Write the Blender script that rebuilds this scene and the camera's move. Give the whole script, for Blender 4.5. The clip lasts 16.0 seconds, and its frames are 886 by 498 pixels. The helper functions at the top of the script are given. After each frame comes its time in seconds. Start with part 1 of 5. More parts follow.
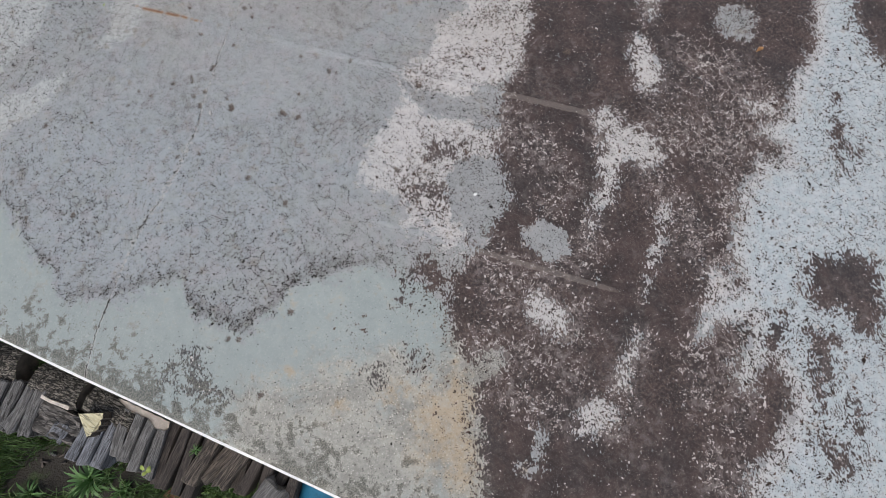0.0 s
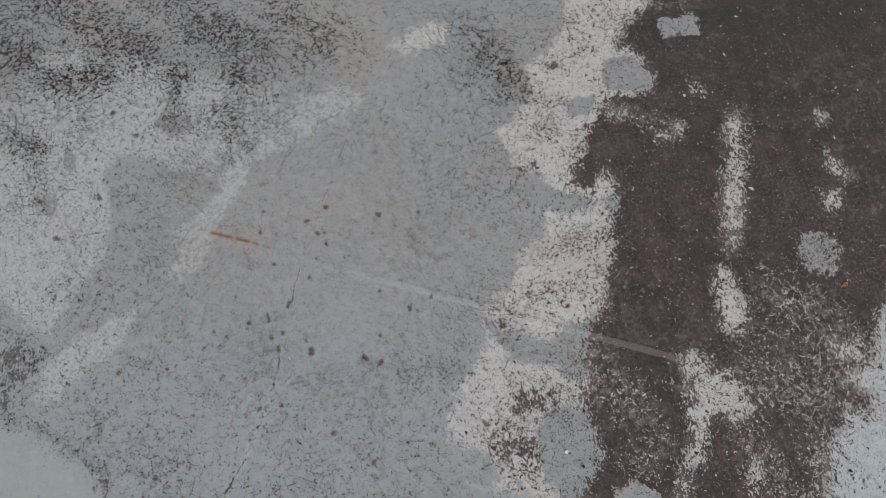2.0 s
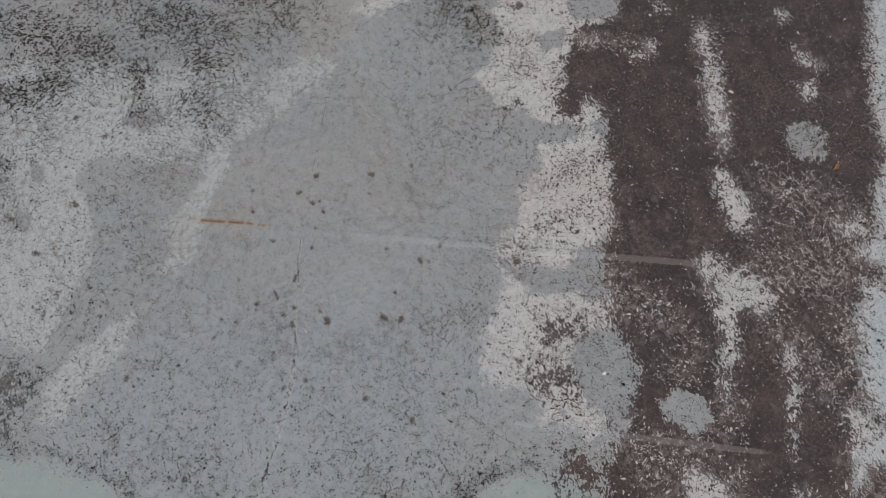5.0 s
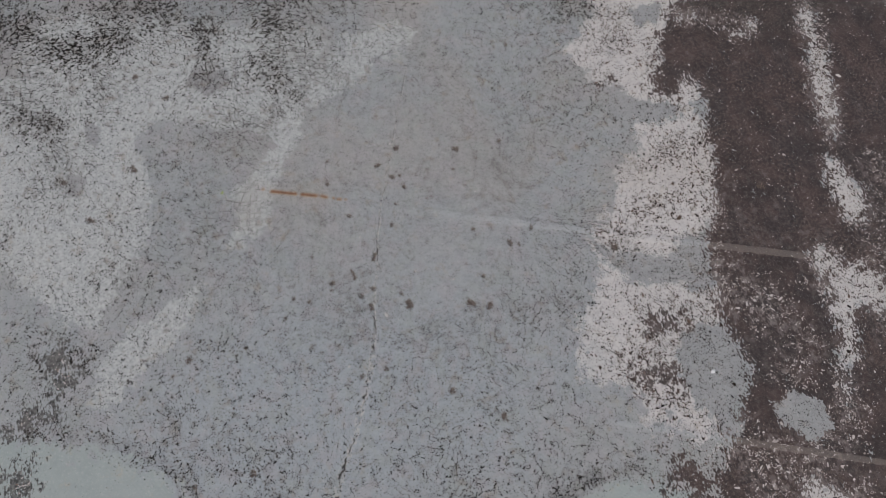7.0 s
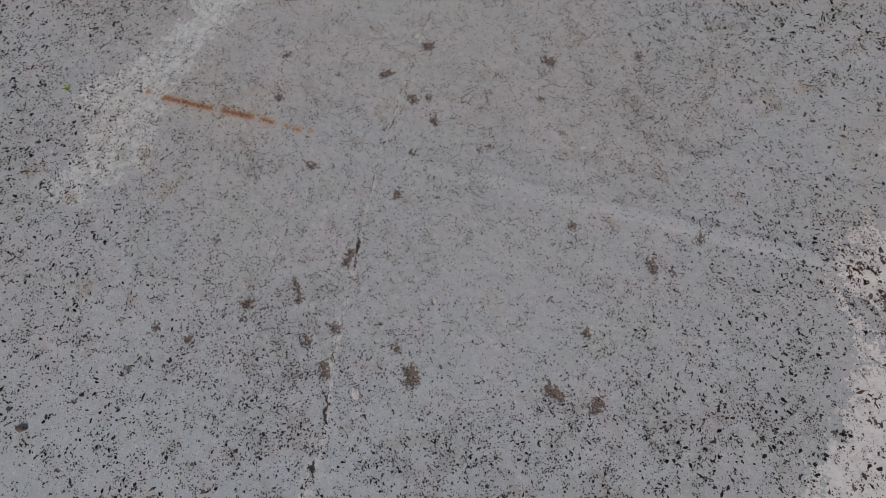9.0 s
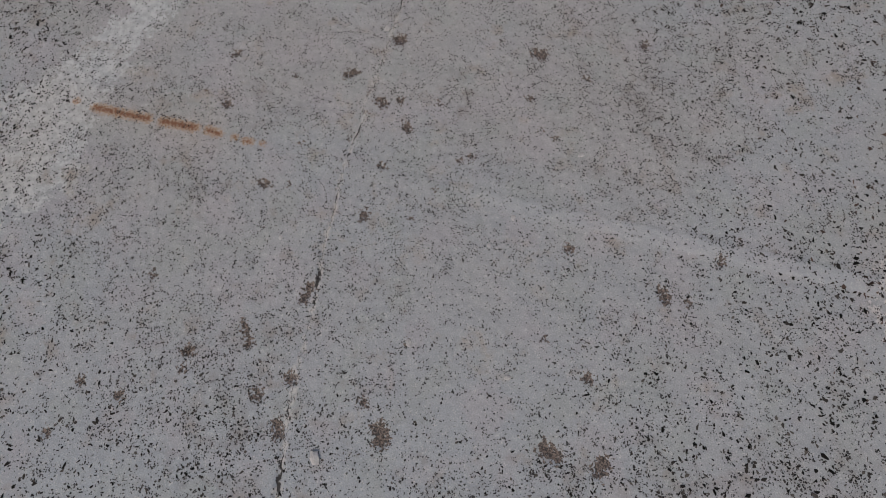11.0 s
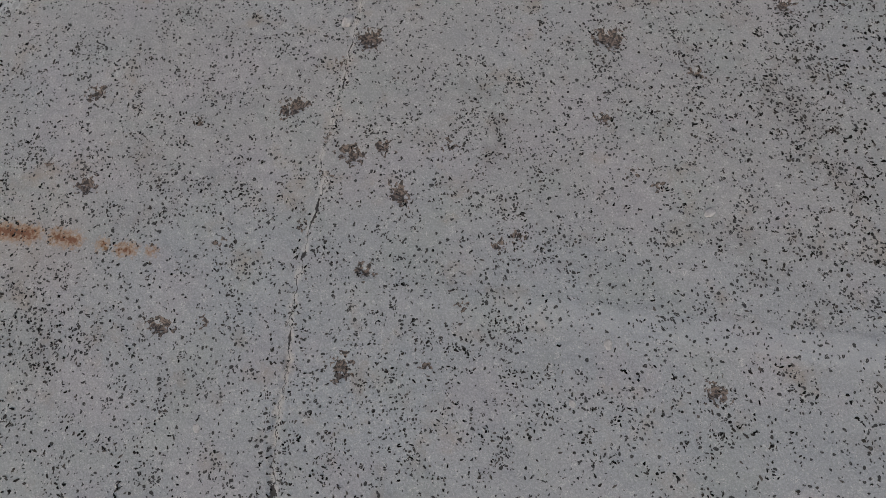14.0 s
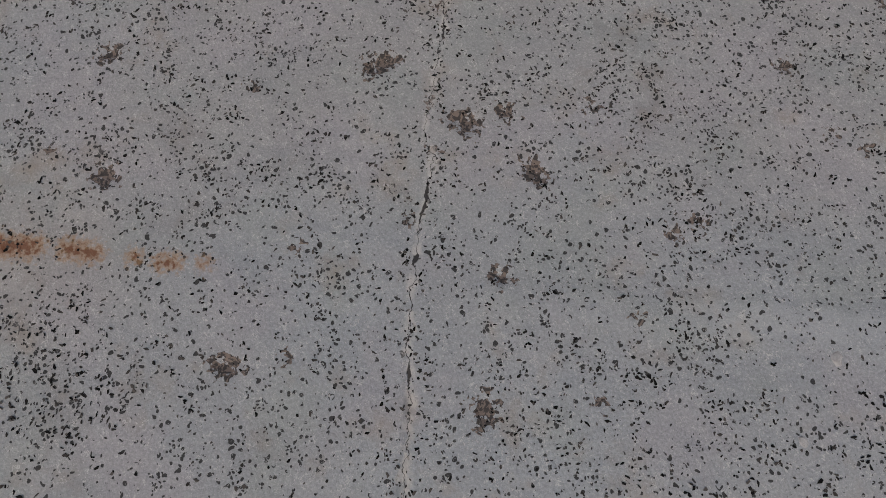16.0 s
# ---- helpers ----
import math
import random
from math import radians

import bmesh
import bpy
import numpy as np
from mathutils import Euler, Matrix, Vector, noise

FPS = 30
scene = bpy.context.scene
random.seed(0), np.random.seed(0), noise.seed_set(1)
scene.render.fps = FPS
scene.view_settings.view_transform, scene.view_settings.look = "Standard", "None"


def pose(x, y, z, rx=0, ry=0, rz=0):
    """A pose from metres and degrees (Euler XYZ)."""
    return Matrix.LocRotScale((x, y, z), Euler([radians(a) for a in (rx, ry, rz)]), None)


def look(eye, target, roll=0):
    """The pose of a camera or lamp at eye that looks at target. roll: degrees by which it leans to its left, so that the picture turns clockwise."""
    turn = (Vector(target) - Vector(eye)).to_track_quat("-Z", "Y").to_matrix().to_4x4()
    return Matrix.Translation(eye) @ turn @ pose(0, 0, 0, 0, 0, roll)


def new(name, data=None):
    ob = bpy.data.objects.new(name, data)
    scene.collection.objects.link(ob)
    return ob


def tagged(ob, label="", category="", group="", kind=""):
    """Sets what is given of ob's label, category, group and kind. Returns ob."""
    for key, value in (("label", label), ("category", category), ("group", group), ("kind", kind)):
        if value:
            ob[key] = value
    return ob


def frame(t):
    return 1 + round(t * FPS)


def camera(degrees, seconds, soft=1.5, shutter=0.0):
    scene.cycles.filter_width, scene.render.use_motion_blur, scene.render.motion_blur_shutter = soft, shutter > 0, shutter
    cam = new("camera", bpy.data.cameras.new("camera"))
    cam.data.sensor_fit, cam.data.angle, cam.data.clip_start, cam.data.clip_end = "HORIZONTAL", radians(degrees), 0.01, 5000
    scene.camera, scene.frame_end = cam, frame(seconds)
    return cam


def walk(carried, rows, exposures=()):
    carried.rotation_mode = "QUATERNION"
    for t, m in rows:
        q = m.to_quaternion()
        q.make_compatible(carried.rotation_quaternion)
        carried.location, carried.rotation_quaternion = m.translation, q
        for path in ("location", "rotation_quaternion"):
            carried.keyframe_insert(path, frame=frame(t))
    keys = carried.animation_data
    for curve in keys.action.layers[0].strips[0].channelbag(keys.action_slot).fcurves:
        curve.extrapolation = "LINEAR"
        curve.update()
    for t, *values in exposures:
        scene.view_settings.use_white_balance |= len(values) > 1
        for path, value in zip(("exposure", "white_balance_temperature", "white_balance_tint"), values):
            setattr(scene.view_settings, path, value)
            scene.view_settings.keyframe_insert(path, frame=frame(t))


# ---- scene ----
cam = camera(85.3, 16.0, soft=0.7)
PATH = [
    (0, (0.295, -1.728, 2.083), (0.332, -1.209, 0.152), -4.9),
    (0.5, (0.196, -1.278, 2.163), (0.248, -0.777, 0.227), -3.1),
    (1, (0.145, -0.882, 2.257), (0.202, -0.416, 0.313), -2.0),
    (1.5, (0.094, -0.607, 2.327), (0.156, -0.149, 0.381), -1.5),
    (2, (0.037, -0.441, 2.358), (0.107, 0.007, 0.41), -0.7),
    (2.5, (-0.035, -0.337, 2.352), (0.033, 0.106, 0.403), 0.7),
    (3, (0.05, -0.398, 2.27), (0.093, 0.056, 0.323), -0.5),
    (3.5, (0.039, -0.507, 2.199), (0.095, -0.046, 0.254), -0.2),
    (4, (-0.009, -0.591, 2.215), (0.097, -0.131, 0.271), -0.3),
    (4.2, (-0.027, -0.638, 2.231), (0.098, -0.175, 0.289), -0.5),
    (6.3, (-0.507, -0.712, 2.231), (-0.281, -0.23, 0.303), 4.3),
    (6.5, (-0.542, -0.682, 2.174), (-0.319, -0.198, 0.246), 4.8),
    (7, (-0.584, -0.615, 2.017), (-0.385, -0.125, 0.088), 4.4),
    (7.5, (-0.669, -0.479, 1.79), (-0.48, 0.002, -0.143), 5.9),
    (8, (-0.674, -0.436, 1.45), (-0.497, 0.032, -0.487), 7.7),
    (8.5, (-0.554, -0.429, 1.113), (-0.461, 0.083, -0.818), -0.6),
    (9, (-0.542, -0.336, 0.907), (-0.423, 0.244, -1.003), 1.8),
    (9.2, (-0.55, -0.298, 0.867), (-0.436, 0.282, -1.043), 1.5),
    (11.3, (-0.452, -0.225, 0.791), (-0.362, 0.31, -1.134), -1.8),
    (11.5, (-0.437, -0.208, 0.792), (-0.367, 0.319, -1.136), -4.1),
    (12, (-0.403, -0.153, 0.755), (-0.34, 0.368, -1.175), -5.8),
    (12.5, (-0.388, -0.111, 0.623), (-0.312, 0.404, -1.308), -5.6),
    (13, (-0.42, -0.063, 0.455), (-0.349, 0.462, -1.473), -7.4),
    (13.5, (-0.441, -0.016, 0.403), (-0.36, 0.479, -1.533), -6.9),
    (14, (-0.449, 0.041, 0.482), (-0.363, 0.506, -1.462), -6.7),
    (14.5, (-0.475, 0.086, 0.557), (-0.369, 0.534, -1.39), -4.6),
    (15, (-0.512, 0.085, 0.528), (-0.397, 0.543, -1.415), -4.5),
    (15.5, (-0.525, 0.095, 0.393), (-0.383, 0.554, -1.549), -2.1),
    (16, (-0.576, 0.114, 0.361), (-0.408, 0.542, -1.586), 1.4),
]
walk(cam, [(t, look(eye, ahead, roll)) for t, eye, ahead, roll in PATH], exposures=[(0.0, 0.24, 6300, 7), (1.0, 0.10, 6350, 5), (2.5, -0.10, 6400, 5), (4.2, -0.10, 6400, 5), (7.0, -0.13, 6430, 8), (8.0, -0.20, 6490, 9), (9.0, -0.23, 6530, 10),
           (12.5, -0.33, 6600, 10.5), (14.0, -0.38, 6500, 8), (15.0, -0.37, 6580, 10), (16.0, -0.42, 6580, 10)])

# ---- light: an even, overcast sky ----
world = bpy.data.worlds.new("overcast_sky")
scene.world = world
world.use_nodes = True
wn = world.node_tree
sky = wn.nodes.new("ShaderNodeTexSky")
sky.sky_type = "NISHITA"
sky.sun_disc = False
sky.sun_elevation = radians(48)
sky.sun_rotation = radians(215)
sky.dust_density = 4.0
sky.air_density = 1.0
back = wn.nodes["Background"]
back.inputs["Strength"].default_value = 0.13
wn.links.new(sky.outputs["Color"], back.inputs["Color"])
sun_data = bpy.data.lights.new("sun", "SUN")
sun_data.energy = 1.2
sun_data.angle = radians(25)
sun_data.color = (1.0, 0.94, 0.86)
sun = new("sun", sun_data)
sun.matrix_world = look((-3.0, -5.0, 7.0), (0.0, 0.0, 0.0))


# ---- node helpers ----
class Nodes:
    """A short way to write a node material."""

    def __init__(self, name):
        self.mat = bpy.data.materials.new(name)
        self.mat.use_nodes = True
        self.tree = self.mat.node_tree
        self.bsdf = self.tree.nodes["Principled BSDF"]

    def node(self, kind, **props):
        n = self.tree.nodes.new(kind)
        for key, value in props.items():
            setattr(n, key, value)
        return n

    def put(self, socket, value):
        if isinstance(value, bpy.types.NodeSocket):
            self.tree.links.new(value, socket)
        elif isinstance(value, tuple) and len(value) == 3 and socket.type == "RGBA":
            socket.default_value = (*value, 1.0)
        else:
            socket.default_value = value

    def op(self, kind, a, b=0.0, c=0.0, clamp=False):
        n = self.node("ShaderNodeMath", operation=kind, use_clamp=clamp)
        for s, v in zip(n.inputs, (a, b, c)):
            self.put(s, v)
        return n.outputs[0]

    def vec(self, kind, a, b):
        n = self.node("ShaderNodeVectorMath", operation=kind)
        self.put(n.inputs[0], a)
        self.put(n.inputs[3] if kind == "SCALE" else n.inputs[1], b)
        return n.outputs[0]

    def ramp(self, v, lo, hi, a=0.0, b=1.0):
        n = self.node("ShaderNodeMapRange", interpolation_type="SMOOTHSTEP")
        for s, x in zip(n.inputs, (v, lo, hi, a, b)):
            self.put(s, x)
        return n.outputs[0]

    def noise(self, co, scale, detail=3.0, rough=0.55, colour=False, flat=True):
        n = self.node("ShaderNodeTexNoise", noise_dimensions="2D" if flat else "3D")
        self.put(n.inputs["Vector"], co)
        self.put(n.inputs["Scale"], scale)
        self.put(n.inputs["Detail"], detail)
        self.put(n.inputs["Roughness"], rough)
        return n.outputs["Color" if colour else "Fac"]

    def cells(self, co, scale, flat=True):
        n = self.node("ShaderNodeTexVoronoi", voronoi_dimensions="2D" if flat else "3D")
        self.put(n.inputs["Vector"], co)
        self.put(n.inputs["Scale"], scale)
        parts = self.node("ShaderNodeSeparateColor")
        self.put(parts.inputs[0], n.outputs["Color"])
        return n.outputs["Distance"], parts.outputs[0], parts.outputs[1]

    def mix(self, fac, a, b):
        n = self.node("ShaderNodeMix", data_type="RGBA")
        self.put(n.inputs[0], fac)
        self.put(n.inputs[6], a)
        self.put(n.inputs[7], b)
        return n.outputs[2]

    def attr(self, name):
        return self.node("ShaderNodeAttribute", attribute_name=name).outputs["Fac"]

    def where(self, output="Object"):
        return self.node("ShaderNodeTexCoord").outputs[output]

    def finish(self, colour, rough=0.8, height=None, depth=0.002, strength=0.6):
        self.put(self.bsdf.inputs["Base Color"], colour)
        self.put(self.bsdf.inputs["Roughness"], rough)
        if height is not None:
            b = self.node("ShaderNodeBump")
            self.put(b.inputs["Height"], height)
            b.inputs["Distance"].default_value = depth
            b.inputs["Strength"].default_value = strength
            self.put(self.bsdf.inputs["Normal"], b.outputs[0])
        return self.mat


# ---- materials ----
def concrete_material():
    m = Nodes("weathered_concrete")
    co = m.where("Object")
    warp = m.vec("SCALE", m.vec("SUBTRACT", m.noise(co, 260.0, 2.0, colour=True), (0.5, 0.5, 0.5)), 0.022)
    wco = m.vec("ADD", co, warp)
    bent = m.vec("ADD", co, m.vec("SCALE", m.vec("SUBTRACT", m.noise(co, 130.0, 1.0, colour=True), (0.5, 0.5, 0.5)), 0.005))
    big = m.noise(co, 1.7, 4.0)
    mid = m.noise(co, 9.0, 5.0, 0.6)
    fine = m.noise(co, 70.0, 5.0, 0.65)
    grain = m.noise(co, 420.0, 3.0, 0.7)
    ragged = m.noise(co, 26.0, 5.0, 0.62)
    ragged2 = m.noise(co, 150.0, 2.0, 0.5)
    # bare cement skin, cool in some places and warm in others
    cool = m.mix(mid, (0.278, 0.290, 0.292), (0.345, 0.352, 0.348))
    warm = m.mix(mid, (0.290, 0.281, 0.268), (0.362, 0.350, 0.334))
    col = m.mix(m.ramp(big, 0.38, 0.62), cool, warm)
    col = m.mix(m.ramp(m.attr("cool"), 0.0, 1.0), col, (0.315, 0.338, 0.350))
    cloud = m.noise(m.vec("ADD", co, (5.2, 7.7, 0.0)), 11.0, 4.0, 0.55)
    col = m.mix(m.ramp(cloud, 0.52, 0.66, 0.0, 0.45), col, (0.352, 0.326, 0.330))
    col = m.mix(m.ramp(cloud, 0.46, 0.34, 0.0, 0.45), col, (0.296, 0.312, 0.288))
    col = m.mix(m.ramp(grain, 0.46, 0.66, 0.0, 0.40), col, (0.205, 0.205, 0.205))
    col = m.mix(m.ramp(grain, 0.42, 0.34, 0.0, 0.25), col, (0.50, 0.50, 0.49))
    col = m.mix(m.op("MULTIPLY", m.ramp(m.op("ADD", m.attr("isle"), m.op("MULTIPLY", m.op("SUBTRACT", ragged, 0.5), 0.06)), -0.008, 0.010), 0.7), col, m.mix(mid, (0.262, 0.259, 0.254), (0.340, 0.334, 0.326)))
    # lime bloom
    ragged0 = m.op("SUBTRACT", ragged, 0.5)
    ragged20 = m.op("SUBTRACT", ragged2, 0.5)
    jag = m.op("ADD", m.op("MULTIPLY", ragged0, 0.27), m.op("MULTIPLY", ragged20, 0.10))
    jag = m.op("ADD", jag, m.op("MULTIPLY", m.op("SUBTRACT", mid, 0.5), 0.14))
    bloom = m.ramp(m.op("ADD", m.attr("bloom"), jag), -0.006, 0.008)
    pale = m.mix(mid, (0.49, 0.455, 0.43), (0.585, 0.555, 0.53))
    pale = m.mix(m.ramp(m.attr("right"), 0.0, 1.0), pale, m.mix(m.ramp(ragged, 0.35, 0.65), (0.405, 0.448, 0.460), (0.500, 0.525, 0.528)))
    pale = m.mix(m.attr("west"), pale, m.mix(m.ramp(fine, 0.40, 0.60), (0.378, 0.387, 0.373), (0.458, 0.462, 0.447)))
    col = m.mix(m.op("MULTIPLY", bloom, m.ramp(fine, 0.30, 0.60, 0.70, 1.0)), col, pale)
    # silty skin where water stands
    soft = m.op("ADD", m.attr("puddle"), m.op("MULTIPLY", ragged0, 0.22))
    puddle = m.ramp(soft, -0.02, 0.03)
    col = m.mix(m.op("MULTIPLY", puddle, 0.88), col, m.mix(mid, (0.262, 0.300, 0.284), (0.330, 0.360, 0.342)))
    tan = m.op("MULTIPLY", m.ramp(m.op("ADD", m.attr("tan"), m.op("MULTIPLY", m.op("SUBTRACT", ragged, 0.5), 0.9)), 0.1, 0.7), 0.8)
    col = m.mix(tan, col, m.mix(m.ramp(m.op("ADD", m.op("MULTIPLY", mid, 0.6), m.op("MULTIPLY", fine, 0.4)), 0.36, 0.62), (0.240, 0.219, 0.185), (0.410, 0.380, 0.325)))
    qd, qr, qg = m.cells(m.vec("ADD", bent, (4.4, 3.3, 0.0)), 105.0)
    grit = m.op("MULTIPLY", m.op("MULTIPLY", tan, m.op("LESS_THAN", qr, m.ramp(ragged, 0.40, 0.62, 0.05, 0.55))), m.ramp(m.op("SUBTRACT", qd, m.op("MULTIPLY", qg, 0.16)), 0.30, 0.20))
    col = m.mix(grit, col, m.mix(m.ramp(qg, 0.45, 0.55), (0.56, 0.53, 0.47), (0.100, 0.092, 0.080)))
    ochre = m.op("MULTIPLY", m.ramp(m.op("ADD", m.attr("ochre"), m.op("ADD", m.op("MULTIPLY", ragged0, 1.8), m.op("MULTIPLY", m.op("SUBTRACT", mid, 0.5), 1.6))), 0.10, 1.25), 0.62)
    col = m.mix(ochre, col, (0.40, 0.285, 0.160))
    col = m.mix(m.op("MULTIPLY", m.ramp(m.attr("halo"), 0.0, 0.9), 0.17), col, (0.36, 0.29, 0.22))
    seam = m.op("MULTIPLY", m.ramp(m.op("ADD", m.attr("seam"), m.op("MULTIPLY", ragged0, 0.8)), 0.40, 0.70), m.op("SUBTRACT", 0.42, m.op("MULTIPLY", bloom, 0.34)))
    col = m.mix(seam, col, (0.385, 0.390, 0.392))
    # brown-black crust
    streaky = m.noise(m.vec("MULTIPLY", bent, (1.9, 1.0, 1.0)), 62.0, 3.0, 0.6)
    dark_jag = m.op("ADD", m.op("ADD", m.op("MULTIPLY", ragged0, 0.24), m.op("MULTIPLY", m.op("SUBTRACT", mid, 0.5), 0.14)), m.op("MULTIPLY", m.op("SUBTRACT", streaky, 0.5), 0.28))
    dark = m.ramp(m.op("ADD", m.attr("dark"), dark_jag), -0.004, 0.004)
    crust = m.mix(m.ramp(mid, 0.3, 0.7), (0.0225, 0.0132, 0.0112), (0.056, 0.0335, 0.0285))
    tone = m.noise(m.vec("MULTIPLY", m.vec("ADD", co, (3.1, 0.7, 0.0)), (1.6, 0.8, 1.0)), 3.4, 5.0, 0.62)
    crust = m.mix(m.ramp(tone, 0.48, 0.62, 0.0, 0.60), crust, m.mix(m.ramp(ragged, 0.36, 0.62), (0.017, 0.0125, 0.0120), (0.044, 0.0335, 0.0320)))
    crust = m.mix(m.op("MULTIPLY", m.ramp(fine, 0.44, 0.66), m.ramp(big, 0.38, 0.62, 0.25, 0.85)), crust, (0.098, 0.068, 0.058))
    crust = m.mix(m.op("MULTIPLY", m.attr("algae"), m.ramp(ragged, 0.35, 0.60, 0.35, 0.85)), crust, (0.024, 0.021, 0.014))
    crust = m.mix(m.op("MULTIPLY", m.attr("west"), 0.85), crust, m.mix(m.ramp(fine, 0.40, 0.62), (0.032, 0.032, 0.031), (0.150, 0.148, 0.138)))
    worn = m.op("MULTIPLY", m.ramp(m.attr("thin"), 0.05, 0.75), m.ramp(m.op("ADD", m.op("MULTIPLY", ragged, 0.6), m.op("MULTIPLY", streaky, 0.4)), 0.47, 0.60))
    crust = m.mix(m.op("MULTIPLY", worn, 0.55), crust, m.mix(ragged2, (0.150, 0.116, 0.104), (0.300, 0.252, 0.232)))
    crust = m.mix(m.op("MULTIPLY", seam, 0.95), crust, (0.235, 0.195, 0.165))
    col = m.mix(m.op("MULTIPLY", dark, 0.97), col, crust)
    # black algae specks, thick in some places
    thick = m.op("ADD", m.attr("speck"), m.op("ADD", m.op("MULTIPLY", ragged0, 3.4), m.op("MULTIPLY", m.op("SUBTRACT", mid, 0.5), 1.6)))
    thick = m.op("MULTIPLY", thick, m.op("SUBTRACT", 1.0, m.op("MULTIPLY", seam, 1.3)))
    thick = m.op("SUBTRACT", thick, m.op("MULTIPLY", puddle, m.ramp(tan, 0.1, 0.5, 1.6, 0.7)))
    col = m.mix(m.ramp(thick, 0.35, 1.4, 0.0, 0.36), col, (0.185, 0.170, 0.158))
    # the finest lichen, too small to stand proud
    clump = m.op("ADD", m.noise(bent, 24.0, 5.0, 0.70), m.op("MULTIPLY", thick, 0.10))
    often = m.op("MULTIPLY", m.ramp(clump, 0.46, 0.76, 0.03, 0.36), m.op("SUBTRACT", 1.0, m.op("MULTIPLY", puddle, 0.85)))
    often = m.op("MULTIPLY", often, m.op("SUBTRACT", 1.0, m.op("MULTIPLY", dark, 0.9)))
    tiny = 0.0
    for shift, size, reach in (((6.3, 2.2, 0.0), 210.0, 0.25), ((1.1, 9.4, 0.0), 340.0, 0.28)):
        gd, gr, gg = m.cells(m.vec("ADD", bent, shift), size)
        tiny = m.op("MAXIMUM", tiny, m.op("MULTIPLY", m.op("LESS_THAN", gr, often), m.ramp(m.op("SUBTRACT", gd, m.op("MULTIPLY", gg, 0.16)), reach, reach - 0.05)))
    col = m.mix(m.op("MULTIPLY", tiny, 0.93), col, m.mix(fine, (0.006, 0.006, 0.005), (0.040, 0.037, 0.034)))
    light_n = m.noise(m.vec("ADD", wco, (1.3, 8.2, 0.0)), 210.0, 2.0, 0.6)
    col = m.mix(m.op("MULTIPLY", m.ramp(light_n, 0.655, 0.675), m.op("SUBTRACT", 0.7, m.op("MULTIPLY", dark, 0.5))), col, (0.52, 0.50, 0.47))
    # moss fringe along the outer edge
    rim = m.ramp(m.op("ADD", m.attr("rim"), m.op("ADD", m.op("MULTIPLY", m.op("SUBTRACT", mid, 0.5), 2.2), m.op("ADD", m.op("MULTIPLY", ragged0, 2.2), m.op("MULTIPLY", ragged20, 1.2)))), 0.46, 0.62)
    rim = m.op("MULTIPLY", rim, m.ramp(m.attr("rim"), 0.06, 0.20))
    col = m.mix(m.op("MULTIPLY", rim, 0.85), col, m.mix(m.ramp(ragged2, 0.38, 0.62), (0.042, 0.041, 0.034), (0.185, 0.178, 0.150)))
    # scab-like spots, rust and the crack
    scab = m.op("SUBTRACT", m.noise(bent, 170.0, 2.5, 0.6), 0.5)
    spot_in = m.op("ADD", m.op("SUBTRACT", m.attr("spot"), 0.001), m.op("MULTIPLY", scab, 0.040))
    spot = m.ramp(spot_in, -0.0005, 0.0005)
    col = m.mix(m.op("MULTIPLY", spot, 0.92), col, m.mix(m.ramp(m.op("SUBTRACT", m.noise(bent, 300.0, 2.0, 0.6), 0.5), -0.06, 0.05), (0.165, 0.122, 0.096), (0.032, 0.023, 0.018)))
    rust_in = m.op("ADD", m.attr("rust"), m.op("MULTIPLY", m.op("SUBTRACT", m.noise(co, 230.0, 3.0, 0.6), 0.5), 0.022))
    col = m.mix(m.ramp(rust_in, -0.006, 0.003, 0.0, 0.62), col, (0.350, 0.200, 0.092))
    col = m.mix(m.ramp(rust_in, 0.001, 0.007, 0.0, 0.85), col, (0.160, 0.060, 0.026))
    wave = m.op("MULTIPLY", m.op("SUBTRACT", m.noise(co, 60.0, 3.0, 0.6), 0.5), 0.016)
    across = m.op("ABSOLUTE", m.op("ADD", m.attr("crack"), wave))
    wide = m.op("ADD", m.ramp(m.noise(co, 14.0, 3.0, 0.7), 0.48, 0.66, 0.00035, 0.0033), m.op("MULTIPLY", puddle, 0.0012))
    gap = m.op("SUBTRACT", 1.0, m.op("DIVIDE", across, wide), clamp=True)
    gap = m.ramp(gap, 0.0, 0.5)
    lip = m.ramp(across, 0.0075, 0.002, 0.0, 0.65)
    col = m.mix(m.op("MULTIPLY", lip, m.ramp(fine, 0.40, 0.62)), col, (0.52, 0.485, 0.44))
    col = m.mix(m.op("MULTIPLY", gap, 0.95), col, (0.030, 0.026, 0.024))
    high = m.op("ADD", m.op("MULTIPLY", grain, 0.30), m.op("MULTIPLY", fine, 0.55))
    high = m.op("ADD", high, m.op("MULTIPLY", tiny, -0.55))
    high = m.op("ADD", high, m.op("MULTIPLY", dark, m.op("MULTIPLY", ragged2, 0.8)))
    high = m.op("SUBTRACT", high, m.op("MULTIPLY", gap, 1.6))
    rough = m.op("SUBTRACT", 0.92, m.op("MULTIPLY", puddle, 0.16))
    return m.finish(col, rough, high, 0.0025, 0.55)


